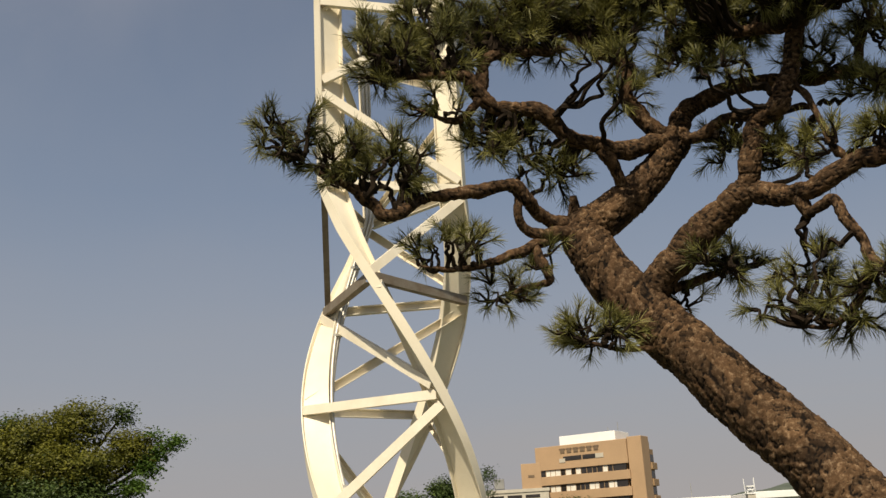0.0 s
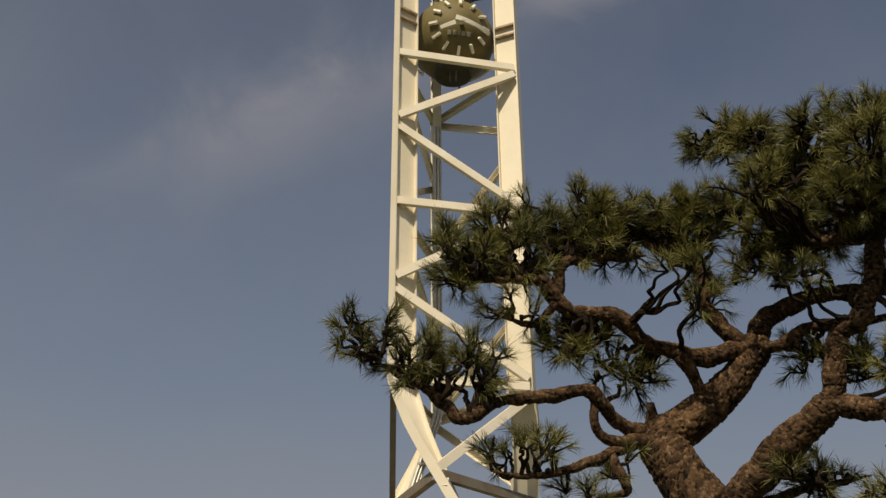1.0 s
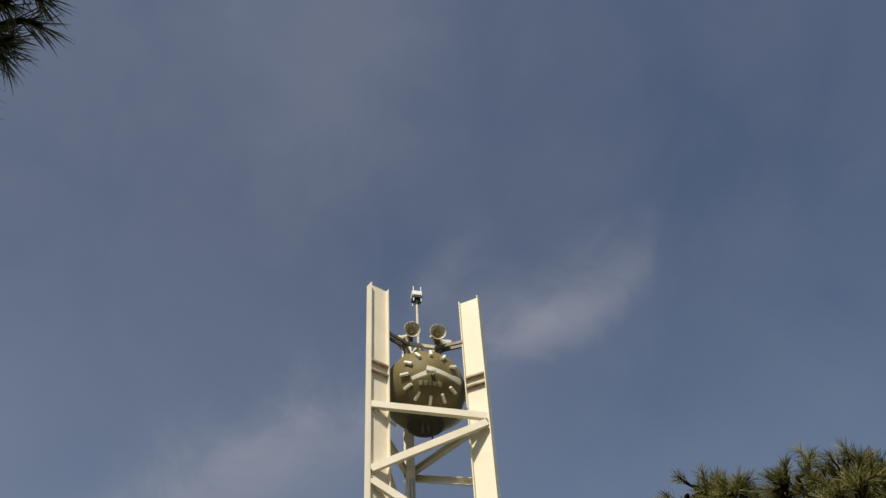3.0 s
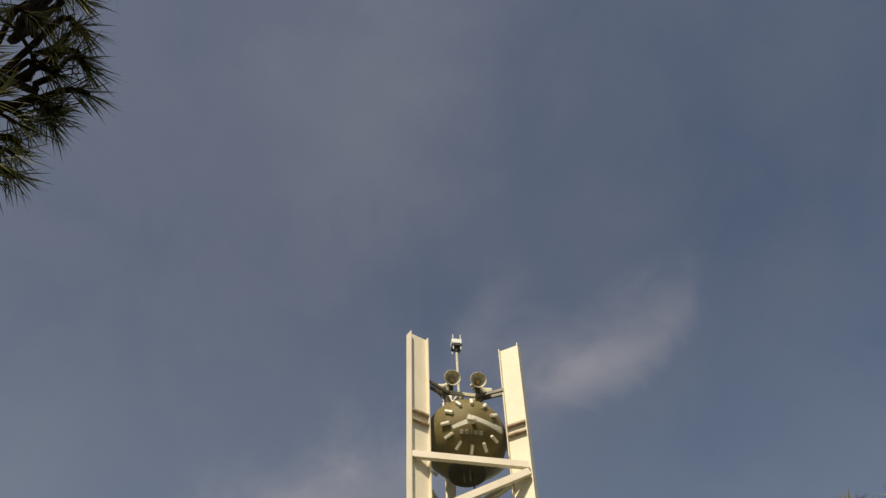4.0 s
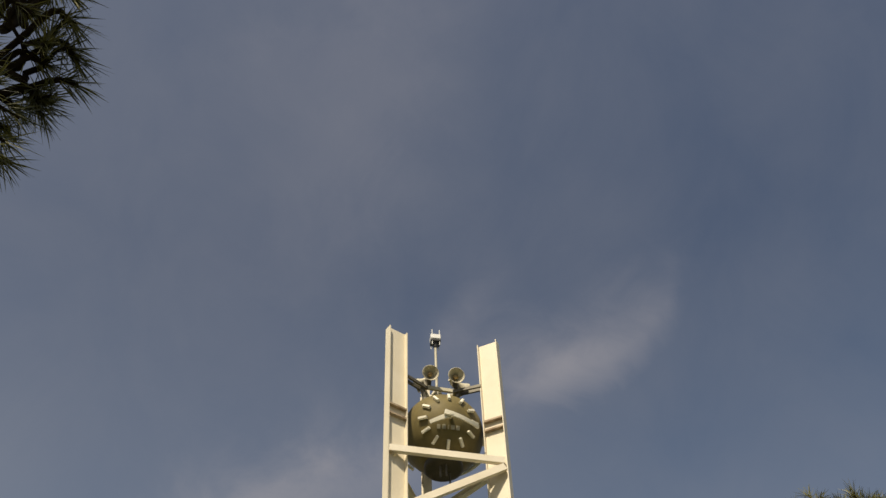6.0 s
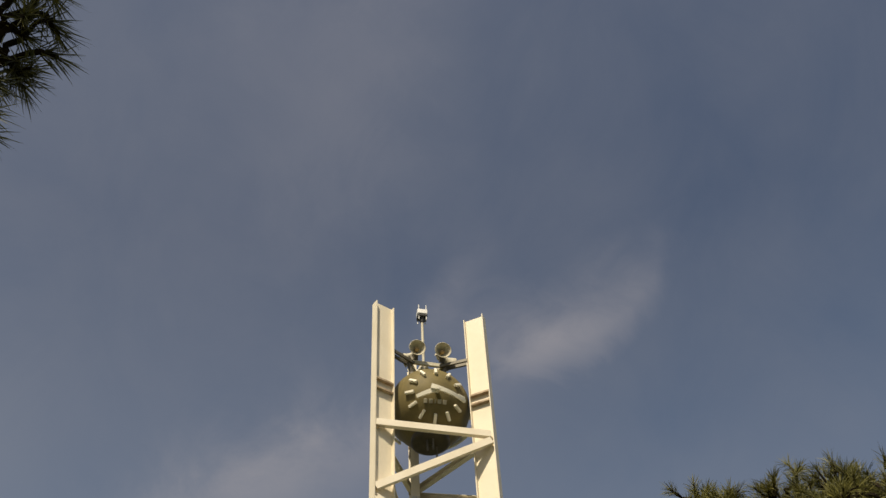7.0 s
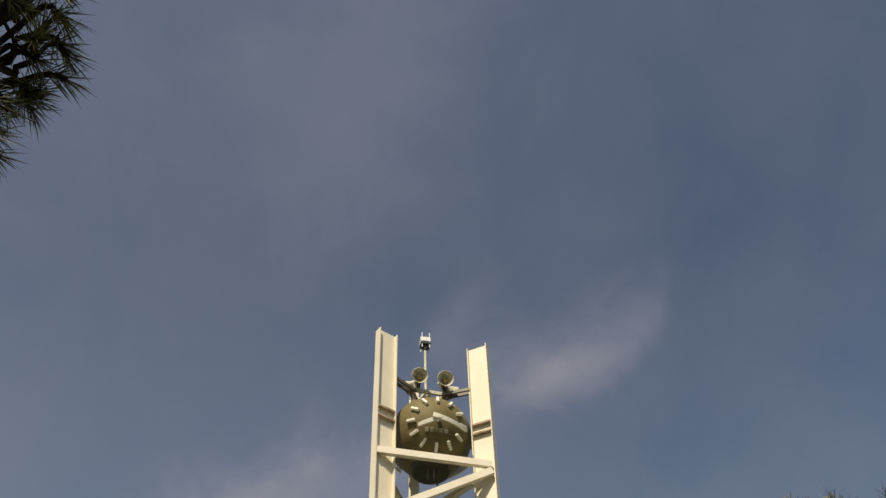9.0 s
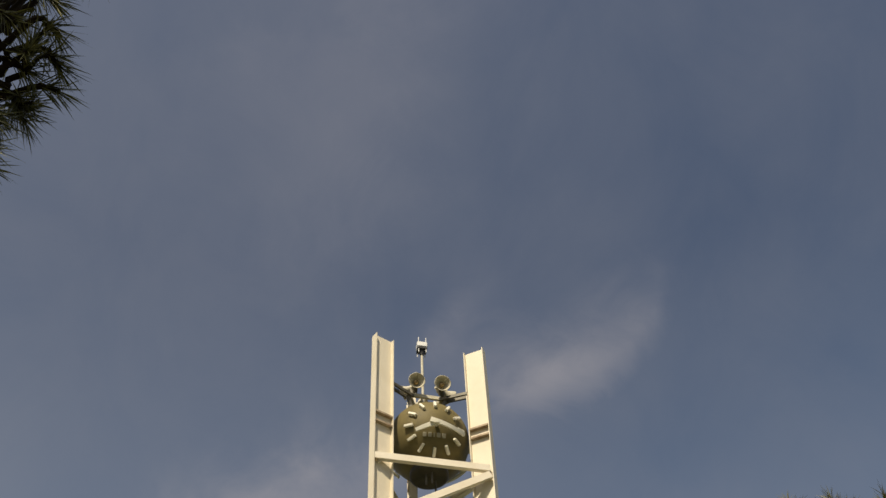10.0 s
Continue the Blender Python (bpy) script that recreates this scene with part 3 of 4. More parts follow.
def horn(face, offset):
    h = new("horn_speaker")
    h.parent = tower
    m = Matrix.Translation((0.06, 0, 0)) @ Matrix.Rotation(radians(face), 4, "Z") @ Matrix.Translation((0.36, offset, 18.95)) @ Matrix.Rotation(radians(108), 4, "Y")
    prof = [(0.205, 0.20), (0.215, 0.19), (0.205, 0.17), (0.15, 0.09), (0.10, 0.02), (0.07, -0.06), (0.07, -0.16), (0.03, -0.17), (0.002, -0.17)]
    inner = [(0.205, 0.20), (0.195, 0.185), (0.14, 0.09), (0.09, 0.03), (0.06, 0.0), (0.002, -0.005)]
    lathe_part("bell", prof, HORN, h, m)
    lathe_part("bell_inside", inner, HORN, h, m)
    lathe_part("throat", [(0.055, -0.004), (0.062, 0.09), (0.045, 0.12), (0.002, 0.128)], BRONZE, h, m)
    part("driver", cyl_bm(m @ Vector((0, 0, -0.3)), m @ Vector((0, 0, -0.15)), 0.085, seg=16), HORN, h)
    part("bracket", box_bm((0.05, 0.12, 0.22), m @ Matrix.Translation((0.12, 0, -0.06)) @ Matrix.Rotation(radians(90), 4, "Y")), STEEL_DARK, h)


for face in (285.0, 45.0, 165.0):
    for offset in (-0.33, 0.33):
        horn(face, offset)
lathe_part("footing", [(0.05, 0.0), (2.3, 0.0), (2.3, 0.30), (2.2, 0.36), (0.05, 0.36)], PAVING, tower, Matrix(), "round pale concrete footing", 48)

# ---- branches and bark ----
def smooth_path(pts, step):
    """Catmull-Rom through points (x, y, z, r)."""
    p = np.array(pts, float)
    p = np.vstack([2 * p[0] - p[1], p, 2 * p[-1] - p[-2]])
    out = []
    for i in range(1, len(p) - 2):
        n = max(2, int(np.linalg.norm(p[i + 1, :3] - p[i, :3]) / step))
        for j in range(n):
            t = j / n
            a, b, c, d = p[i - 1], p[i], p[i + 1], p[i + 2]
            out.append(0.5 * (2 * b + (c - a) * t + (2 * a - 5 * b + 4 * c - d) * t * t + (3 * b - a - 3 * c + d) * t ** 3))
    out.append(p[-2])
    return np.array(out)


def bark_tube(path, seg, relief, cell):
    """A tube with plated, cracked bark; returns verts, faces, relief values."""
    verts, faces, rel, tone = [], [], [], []
    n = len(path)
    up = Vector((0.3, 0.2, 1)).normalized()
    side = None
    for j in range(n):
        p = Vector(path[j, :3])
        d = (Vector(path[min(n - 1, j + 1), :3]) - Vector(path[max(0, j - 1), :3])).normalized()
        side = (up.cross(d) if side is None else side - d * side.dot(d)).normalized()
        oth = d.cross(side)
        r = float(max(0.003, path[j, 3]))
        for i in range(seg):
            a = 2 * math.pi * i / seg
            o = side * math.cos(a) + oth * math.sin(a)
            q = p + o * r
            if relief:
                s = q + 0.55 * cell * noise.noise_vector(q / cell * 0.55) + 0.22 * cell * noise.noise_vector(q / cell * 1.9)
                s = s - d * (s.dot(d)) * 0.45
                dist, pts = noise.voronoi(s / cell)
                edge = min(1.0, (dist[1] - dist[0]) * 6.0)
                tone.append(noise.cell(pts[0] * 53.7))
                lump = noise.noise(q * 7.0) * 0.35 + 0.4 * noise.noise(q * 30.0) + 0.4 * noise.noise(q * 75.0)
                val = max(0.0, min(1.0, 0.66 * edge + 0.42 * lump + 0.14 + 0.22 * (tone[-1] - 0.5)))
                q = q + o * (relief * (val - 0.5) * 1.6 + r * 0.10 * noise.noise(q * 5.0))
            else:
                val = 0.4
                tone.append(0.5)
            verts.append(q)
            rel.append(val)
    for j in range(n - 1):
        for i in range(seg):
            k = (i + 1) % seg
            faces.append((j * seg + i, j * seg + k, (j + 1) * seg + k, (j + 1) * seg + i))
    faces += [tuple(range(seg))[::-1], tuple(range((n - 1) * seg, n * seg))]
    return verts, faces, rel, tone


BOUGH_PATHS = {}


def limb(tree, name, pts):
    big = max(p[3] for p in pts)
    step = 0.008 if big > 0.08 else 0.012 if big > 0.03 else 0.025
    seg = 104 if big > 0.12 else 56 if big > 0.06 else 28 if big > 0.03 else 12
    path = smooth_path(pts, step)
    if name == "limb":
        # limbs are knotty and kinked, and slimmer than the trunk
        path[:, 3] *= np.where(path[:, 3] > 0.075, 0.95, 0.84)
        for row in path[2:]:
            p = Vector(row[:3])
            row[:3] += np.array(noise.noise_vector(p * 8.0)) * 0.016 + np.array(noise.noise_vector(p * 19.0)) * 0.006
            row[3] *= 1.0 + 0.22 * noise.noise(p * 11.0)
        last = max(4, int(0.12 * len(path)))
        path[-last:, 3] *= np.linspace(1.0, 0.25, last)
    v, f, rel, tone = bark_tube(path, seg, 0.024 * big ** 0.5 if big > 0.02 else 0.003, 0.040 if big > 0.12 else 0.032 if big > 0.06 else 0.026)
    ob = link_mesh(name, v, f, BARK, tree, "", True)
    at = ob.data.attributes.new("relief", "FLOAT", "POINT")
    at.data.foreach_set("value", rel)
    at = ob.data.attributes.new("shade", "FLOAT", "POINT")
    at.data.foreach_set("value", [0.5 + 0.5 * t for t in tone])
    if name != "branch_stub":
        BOUGH_PATHS.setdefault(tree.name, []).append(path[::3])
    return ob


def thin_tube(verts, faces, pts, radii, seg=5):
    """Append a thin tube through points."""
    base = len(verts)
    for j, p in enumerate(pts):
        d = (pts[min(len(pts) - 1, j + 1)] - pts[max(0, j - 1)])
        d = d / (np.linalg.norm(d) + 1e-9)
        s = np.cross(d, (0.31, 0.17, 0.93))
        s /= np.linalg.norm(s) + 1e-9
        o = np.cross(d, s)
        for i in range(seg):
            a = 2 * math.pi * i / seg
            verts.append(p + radii[j] * (s * math.cos(a) + o * math.sin(a)))
    for j in range(len(pts) - 1):
        for i in range(seg):
            k = (i + 1) % seg
            faces.append((base + j * seg + i, base + j * seg + k, base + (j + 1) * seg + k, base + (j + 1) * seg + i))


rng = np.random.default_rng(7)


def unit(v):
    return v / (np.linalg.norm(v) + 1e-9)


def tuft(verts, faces, tip, way, count, length, wide):
    """A brush of needles round the end of a shoot."""
    way = unit(way)
    s = unit(np.cross(way, (0.2, 0.9, 0.4)))
    o = np.cross(way, s)
    for _ in range(count):
        a = rng.uniform(0, 2 * math.pi)
        open_ = radians(rng.uniform(10, 58))
        back = rng.uniform(0, 0.06)
        d = way * math.cos(open_) + (s * math.cos(a) + o * math.sin(a)) * math.sin(open_)
        d = unit(d + np.array((0, 0, -0.06)) + rng.normal(0, 0.06, 3))
        r = tip - way * back
        L = length * rng.uniform(0.7, 1.08)
        c = unit(np.cross(d, rng.normal(0, 1, 3))) * wide / 2
        b = len(verts)
        mid = r + d * L * 0.6
        end = r + d * L + np.array((0, 0, -0.05 * L))
        verts += [r + c * 0.8, r - c * 0.8, mid - c, mid + c, end]
        faces += [(b, b + 1, b + 2, b + 3), (b + 3, b + 2, b + 4)]


def needle_pad(tree, x, y, z, wide, high, dense=1.0, needle=0.092, thick=0.0026, bias=(0, 0, 0.6)):
    """A pad of pine foliage: crooked twigs from the nearest limb, each ending in needle brushes."""
    mid = np.array((x, y, z))
    paths = BOUGH_PATHS[tree.name]
    allp = np.vstack([p[:, :3] for p in paths])
    root = allp[np.argmin(np.linalg.norm(allp - mid, axis=1))]
    tv, tf, nv, nf = [], [], [], []
    size = np.array((wide, max(wide * 0.75, 0.18), high))
    hubs = max(3, int(dense * 34 * wide * high / 0.036 * 0.44))
    for h in range(hubs):
        e = unit(rng.normal(0, 1, 3)) * rng.uniform(0.25, 0.95)
        hub = mid + e * size * 0.86
        near = allp[np.argmin(np.linalg.norm(allp - hub, axis=1))]
        start = near if rng.uniform() < 0.5 else near * 0.4 + root * 0.6
        if np.linalg.norm(start - hub) > 0.05:
            start = allp[np.argmin(np.linalg.norm(allp - start, axis=1))]
        n = 9
        far = float(np.linalg.norm(hub - start))
        wob = rng.normal(0, 0.022, (n, 3)).cumsum(0) * min(1.0, far / 0.25)
        ts = np.linspace(0, 1, n)
        wob -= wob[-1] * ts[:, None]
        wob = wob - wob[0] * (1 - ts)[:, None]
        pts = start + (hub - start) * ts[:, None] + wob
        pts = smooth_path([(*q, 0.01) for q in pts], 0.02)[:, :3]
        thin_tube(tv, tf, list(pts), np.linspace(min(0.017, 0.009 + far * 0.035), 0.0075, len(pts)))
        for _ in range(rng.integers(3, 6)):
            way = unit(unit((hub - mid) / size) * 0.6 + rng.normal(0, 0.55, 3) + np.array(bias))
            L = rng.uniform(0.05, 0.13)
            knee = hub + way * L * 0.5 + rng.normal(0, 0.012, 3)
            tip = hub + way * L
            thin_tube(tv, tf, [hub, knee, tip], (0.0078, 0.0065, 0.005), 4)
            tuft(nv, nf, tip, unit(tip - knee), int(rng.integers(30, 46)), needle, thick)
    tagged(link_mesh("twig", tv, tf, TWIG, tree), kind="stuff")
    return tagged(link_mesh("needle_clump", nv, nf, NEEDLE, tree), kind="stuff")


pine = thing("pine_tree", "leaning old pine with plated bark and crooked limbs", "tree", (0, 0, 0))
limb(pine, "trunk", [(2.66, 3.36, -0.08, 0.215), (2.48, 3.60, 0.22, 0.180), (2.28, 3.88, 0.60, 0.164), (2.18, 4.05, 0.85, 0.156), (2.01, 4.30, 1.25, 0.160), (1.88, 4.47, 1.53, 0.160), (1.75, 4.63, 1.74, 0.158), (1.59, 4.79, 2.00, 0.158), (1.38, 4.96, 2.28, 0.152), (1.17, 5.12, 2.58, 0.147), (0.97, 5.21, 2.83, 0.143), (0.84, 5.28, 3.07, 0.134), (0.80, 5.34, 3.24, 0.124), (0.88, 5.33, 3.29, 0.117), (1.08, 5.31, 3.42, 0.102), (1.26, 5.30, 3.60, 0.090), (1.39, 5.32, 3.78, 0.085)])
limb(pine, "limb", [(1.34, 5.31, 3.70, 0.081), (1.41, 5.32, 3.87, 0.072), (1.52, 5.29, 3.96, 0.062), (1.70, 5.18, 3.99, 0.054), (1.89, 5.06, 3.97, 0.047), (2.06, 4.94, 3.91, 0.040), (2.24, 4.80, 3.87, 0.033), (2.41, 4.67, 3.78, 0.026), (2.61, 4.50, 3.75, 0.017)])
limb(pine, "limb", [(1.09, 5.19, 2.80, 0.100), (1.15, 5.12, 2.90, 0.093), (1.25, 5.05, 3.00, 0.089), (1.40, 4.96, 3.12, 0.085), (1.55, 4.86, 3.24, 0.076), (1.61, 4.79, 3.41, 0.064), (1.66, 4.77, 3.59, 0.060), (1.74, 4.69, 3.65, 0.058), (1.82, 4.66, 3.82, 0.054), (1.85, 4.64, 3.94, 0.052), (1.90, 4.63, 4.09, 0.061), (1.99, 4.64, 4.29, 0.056), (2.09, 4.65, 4.53, 0.042), (2.20, 4.60, 4.76, 0.024)])
limb(pine, "limb", [(1.57, 4.85, 3.26, 0.067), (1.72, 4.70, 3.18, 0.062), (1.81, 4.56, 3.15, 0.057), (1.94, 4.44, 3.22, 0.056), (2.08, 4.33, 3.23, 0.050), (2.25, 4.18, 3.24, 0.036), (2.43, 4.02, 3.27, 0.020)])
limb(pine, "limb", [(1.76, 4.63, 3.14, 0.047), (1.78, 4.59, 3.04, 0.035), (1.79, 4.56, 3.05, 0.033), (1.85, 4.48, 3.07, 0.032), (1.88, 4.42, 2.95, 0.030), (1.93, 4.40, 2.81, 0.030), (1.96, 4.33, 2.68, 0.028), (2.03, 4.24, 2.58, 0.022), (2.12, 4.20, 2.52, 0.012)])
limb(pine, "limb", [(1.94, 4.37, 2.74, 0.028), (1.93, 4.40, 2.66, 0.026), (1.85, 4.48, 2.54, 0.022), (1.79, 4.56, 2.48, 0.016), (1.63, 4.67, 2.51, 0.011)])
limb(pine, "limb", [(1.84, 4.70, 3.79, 0.023), (1.90, 4.62, 3.60, 0.021), (1.92, 4.56, 3.44, 0.022), (1.93, 4.50, 3.33, 0.023), (1.96, 4.45, 3.24, 0.021)])
limb(pine, "limb", [(1.33, 5.32, 3.72, 0.071), (1.21, 5.26, 3.71, 0.061), (1.03, 5.20, 3.66, 0.060), (0.90, 5.17, 3.69, 0.054), (0.74, 5.15, 3.73, 0.053), (0.66, 5.11, 3.81, 0.055), (0.54, 5.07, 3.88, 0.049), (0.34, 5.04, 3.89, 0.045), (0.23, 4.99, 3.98, 0.053), (0.16, 4.95, 4.04, 0.034), (-0.08, 4.90, 4.04, 0.023), (-0.35, 4.84, 3.98, 0.014)])
limb(pine, "limb", [(0.25, 5.01, 3.95, 0.047), (0.29, 5.04, 4.17, 0.041), (0.43, 5.08, 4.25, 0.035), (0.63, 5.16, 4.27, 0.029), (0.80, 5.19, 4.30, 0.020)])
limb(pine, "limb", [(0.24, 4.99, 3.92, 0.031), (0.13, 4.95, 3.80, 0.024), (-0.00, 4.90, 3.79, 0.015), (-0.10, 4.85, 3.82, 0.009)])
limb(pine, "limb", [(0.92, 5.17, 3.68, 0.044), (0.99, 5.21, 3.55, 0.044), (1.05, 5.30, 3.43, 0.051)])
limb(pine, "limb", [(1.38, 5.32, 3.76, 0.068), (1.25, 5.36, 3.86, 0.061), (1.13, 5.33, 4.03, 0.051), (1.14, 5.28, 4.21, 0.044), (0.98, 5.26, 4.29, 0.041), (0.88, 5.23, 4.34, 0.036), (0.74, 5.20, 4.48, 0.023)])
limb(pine, "limb", [(0.75, 5.31, 3.27, 0.060), (0.56, 5.22, 3.31, 0.045), (0.47, 5.13, 3.37, 0.046), (0.40, 5.08, 3.44, 0.043), (0.22, 5.00, 3.40, 0.041), (-0.06, 4.90, 3.34, 0.037), (-0.26, 4.79, 3.21, 0.039), (-0.34, 4.77, 3.27, 0.034), (-0.45, 4.73, 3.36, 0.029), (-0.58, 4.66, 3.40, 0.023), (-0.67, 4.60, 3.46, 0.013)])
limb(pine, "limb", [(0.72, 5.29, 3.23, 0.053), (0.51, 5.17, 3.19, 0.041), (0.42, 5.13, 3.26, 0.026), (0.40, 5.10, 3.38, 0.023)])
limb(pine, "limb", [(0.63, 5.24, 3.20, 0.040), (0.44, 5.13, 3.10, 0.033), (0.26, 5.04, 3.01, 0.027), (0.04, 4.95, 2.95, 0.017), (-0.13, 4.90, 2.98, 0.010)])
limb(pine, "limb", [(0.48, 5.16, 3.13, 0.031), (0.54, 5.12, 2.97, 0.033), (0.55, 5.12, 2.91, 0.027), (0.42, 5.08, 2.87, 0.018), (0.32, 5.04, 2.80, 0.012)])
limb(pine, "limb", [(1.20, 5.14, 2.83, 0.036), (1.37, 5.17, 2.89, 0.026), (1.58, 5.16, 2.93, 0.018), (1.79, 5.15, 2.96, 0.012)])
limb(pine, "limb", [(1.11, 5.08, 2.51, 0.020), (0.92, 5.07, 2.51, 0.015), (0.74, 5.05, 2.55, 0.012), (0.56, 5.02, 2.61, 0.009)])
limb(pine, "limb", [(1.88, 4.63, 4.06, 0.047), (1.72, 4.80, 4.16, 0.035), (1.55, 4.96, 4.19, 0.030), (1.37, 5.12, 4.28, 0.026), (1.40, 5.16, 4.48, 0.021), (1.34, 5.23, 4.69, 0.013)])
limb(pine, "limb", [(2.24, 4.80, 3.87, 0.028), (2.26, 4.74, 4.02, 0.027), (2.31, 4.66, 4.13, 0.019), (2.36, 4.63, 4.26, 0.013)])
limb(pine, "limb", [(1.24, 5.36, 3.87, 0.043), (1.42, 5.26, 3.72, 0.042), (1.61, 5.16, 3.79, 0.038), (1.76, 5.05, 3.77, 0.034), (1.96, 4.92, 3.73, 0.024), (2.02, 4.84, 3.70, 0.013)])
limb(pine, "branch_stub", [(0.75, 5.32, 3.21, 0.047), (0.75, 5.31, 3.32, 0.041), (0.75, 5.30, 3.44, 0.019)])
limb(pine, "limb", [(1.91, 4.62, 4.15, 0.053), (1.79, 4.77, 4.52, 0.037), (1.54, 4.97, 4.88, 0.026), (1.34, 5.13, 5.12, 0.015)])
limb(pine, "limb", [(2.04, 4.65, 4.43, 0.039), (2.28, 4.45, 4.51, 0.026), (2.46, 4.24, 4.45, 0.017)])
needle_pad(pine, *(-0.74, 4.59, 3.56, 0.20, 0.16, 1.0))
needle_pad(pine, *(-0.50, 4.69, 3.46, 0.23, 0.16, 1.0))
needle_pad(pine, *(-0.25, 4.79, 3.47, 0.23, 0.16, 1.0))
needle_pad(pine, *(0.05, 4.95, 3.06, 0.25, 0.12, 1.0))
needle_pad(pine, *(0.30, 5.04, 2.85, 0.18, 0.11, 1.0))
needle_pad(pine, *(0.53, 5.17, 3.03, 0.11, 0.08, 1.0))
needle_pad(pine, *(0.73, 5.05, 2.60, 0.23, 0.12, 1.0))
needle_pad(pine, *(1.28, 5.19, 2.76, 0.08, 0.08, 1.0))
needle_pad(pine, *(1.59, 5.16, 2.96, 0.27, 0.12, 1.0))
needle_pad(pine, *(1.73, 4.69, 2.75, 0.30, 0.15, 0.7), bias=(0, 0, 0.1))
needle_pad(pine, *(1.84, 4.49, 2.52, 0.23, 0.10, 1.0))
needle_pad(pine, *(1.95, 4.33, 2.62, 0.18, 0.15, 1.0))
needle_pad(pine, *(-0.23, 4.84, 4.07, 0.23, 0.18, 1.0))
needle_pad(pine, *(0.08, 4.95, 4.19, 0.26, 0.19, 1.0))
needle_pad(pine, *(0.03, 4.90, 3.87, 0.18, 0.09, 1.0))
needle_pad(pine, *(0.34, 5.04, 4.35, 0.29, 0.19, 1.0))
needle_pad(pine, *(0.65, 5.16, 4.41, 0.36, 0.18, 1.0))
needle_pad(pine, *(1.09, 5.24, 4.52, 0.37, 0.18, 1.0))
needle_pad(pine, *(1.10, 5.34, 4.09, 0.17, 0.15, 1.0))
needle_pad(pine, *(0.40, 5.18, 3.70, 0.24, 0.19, 1.0))
needle_pad(pine, *(0.65, 5.26, 3.59, 0.22, 0.14, 1.0))
needle_pad(pine, *(0.27, 5.09, 3.72, 0.12, 0.19, 1.0))
needle_pad(pine, *(1.49, 5.14, 4.15, 0.32, 0.18, 1.0))
needle_pad(pine, *(1.67, 4.92, 4.27, 0.37, 0.19, 1.0))
needle_pad(pine, *(1.81, 4.87, 3.45, 0.18, 0.15, 1.0))
needle_pad(pine, *(1.63, 5.20, 3.66, 0.19, 0.13, 1.0))
needle_pad(pine, *(2.21, 4.71, 3.71, 0.20, 0.13, 1.0))
needle_pad(pine, *(1.93, 4.51, 3.33, 0.25, 0.07, 1.0))
needle_pad(pine, *(2.07, 4.33, 3.32, 0.16, 0.08, 1.0))
needle_pad(pine, *(2.02, 4.79, 3.97, 0.18, 0.15, 1.0))
needle_pad(pine, *(2.24, 4.58, 3.98, 0.20, 0.14, 1.0))
needle_pad(pine, *(-0.34, 4.84, 4.25, 0.09, 0.11, 1.0))
needle_pad(pine, *(1.29, 5.10, 5.02, 0.19, 0.17, 1.2))
needle_pad(pine, *(1.48, 4.94, 4.86, 0.27, 0.18, 1.2))
needle_pad(pine, *(1.75, 4.75, 4.79, 0.29, 0.18, 1.2))
needle_pad(pine, *(1.96, 4.55, 4.72, 0.25, 0.18, 1.2))
needle_pad(pine, *(2.13, 4.36, 4.59, 0.26, 0.21, 1.2))
needle_pad(pine, *(1.61, 4.90, 4.50, 0.38, 0.18, 1.2))
needle_pad(pine, *(1.31, 5.15, 4.54, 0.23, 0.15, 1.2))
needle_pad(pine, *(1.87, 4.59, 4.36, 0.27, 0.15, 1.2))
needle_pad(pine, *(2.02, 4.31, 4.14, 0.25, 0.20, 1.2))
needle_pad(pine, *(0.51, 5.14, 4.54, 0.27, 0.18, 1.2))
needle_pad(pine, *(0.85, 5.25, 4.55, 0.27, 0.15, 1.2))
needle_pad(pine, *(0.20, 5.06, 4.48, 0.20, 0.15, 1.2))
needle_pad(pine, *(-0.06, 4.92, 4.39, 0.19, 0.14, 1.2))
needle_pad(pine, *(-0.22, 4.87, 4.15, 0.22, 0.13, 1.2))
needle_pad(pine, *(1.07, 5.26, 4.41, 0.23, 0.17, 1.2))
needle_pad(pine, *(1.59, 5.02, 4.29, 0.38, 0.16, 1.2))
needle_pad(pine, *(0.80, 4.97, 2.58, 0.26, 0.08, 0.7), bias=(0, 0, 0.25))
needle_pad(pine, *(1.44, 4.94, 2.90, 0.24, 0.09, 0.6), bias=(0, 0, 0.2))
needle_pad(pine, *(1.63, 4.61, 2.58, 0.28, 0.10, 0.5), bias=(0, 0, -0.2))
needle_pad(pine, *(1.69, 4.34, 4.12, 0.30, 0.15, 0.7))
needle_pad(pine, *(1.76, 4.21, 4.34, 0.30, 0.18, 0.8))
needle_pad(pine, *(1.28, 4.50, 4.31, 0.20, 0.12, 1.0))
needle_pad(pine, *(0.96, 4.74, 3.96, 0.16, 0.11, 0.8))
needle_pad(pine, *(1.46, 4.62, 3.82, 0.20, 0.07, 0.7))

# ---- the pine that hangs over the eye ----
over = thing("pine_tree", "overhanging pine bough with long dark needles and an unseen added shading canopy", "tree", (0, 0, 0))
limb(over, "trunk", [(-3.6, -0.6, -0.1, 0.17), (-3.5, -0.4, 1.2, 0.15), (-3.25, -0.1, 2.6, 0.12), (-2.9, 0.3, 3.9, 0.09), (-2.6, 0.6, 4.6, 0.06), (-2.5, 0.7, 5.4, 0.03)])
limb(over, "limb", [(-2.95, 0.25, 3.75, 0.06), (-2.3, 0.75, 4.1, 0.042), (-1.8, 1.0, 4.35, 0.03), (-1.45, 1.12, 4.42, 0.018), (-1.2, 1.22, 4.42, 0.009)])
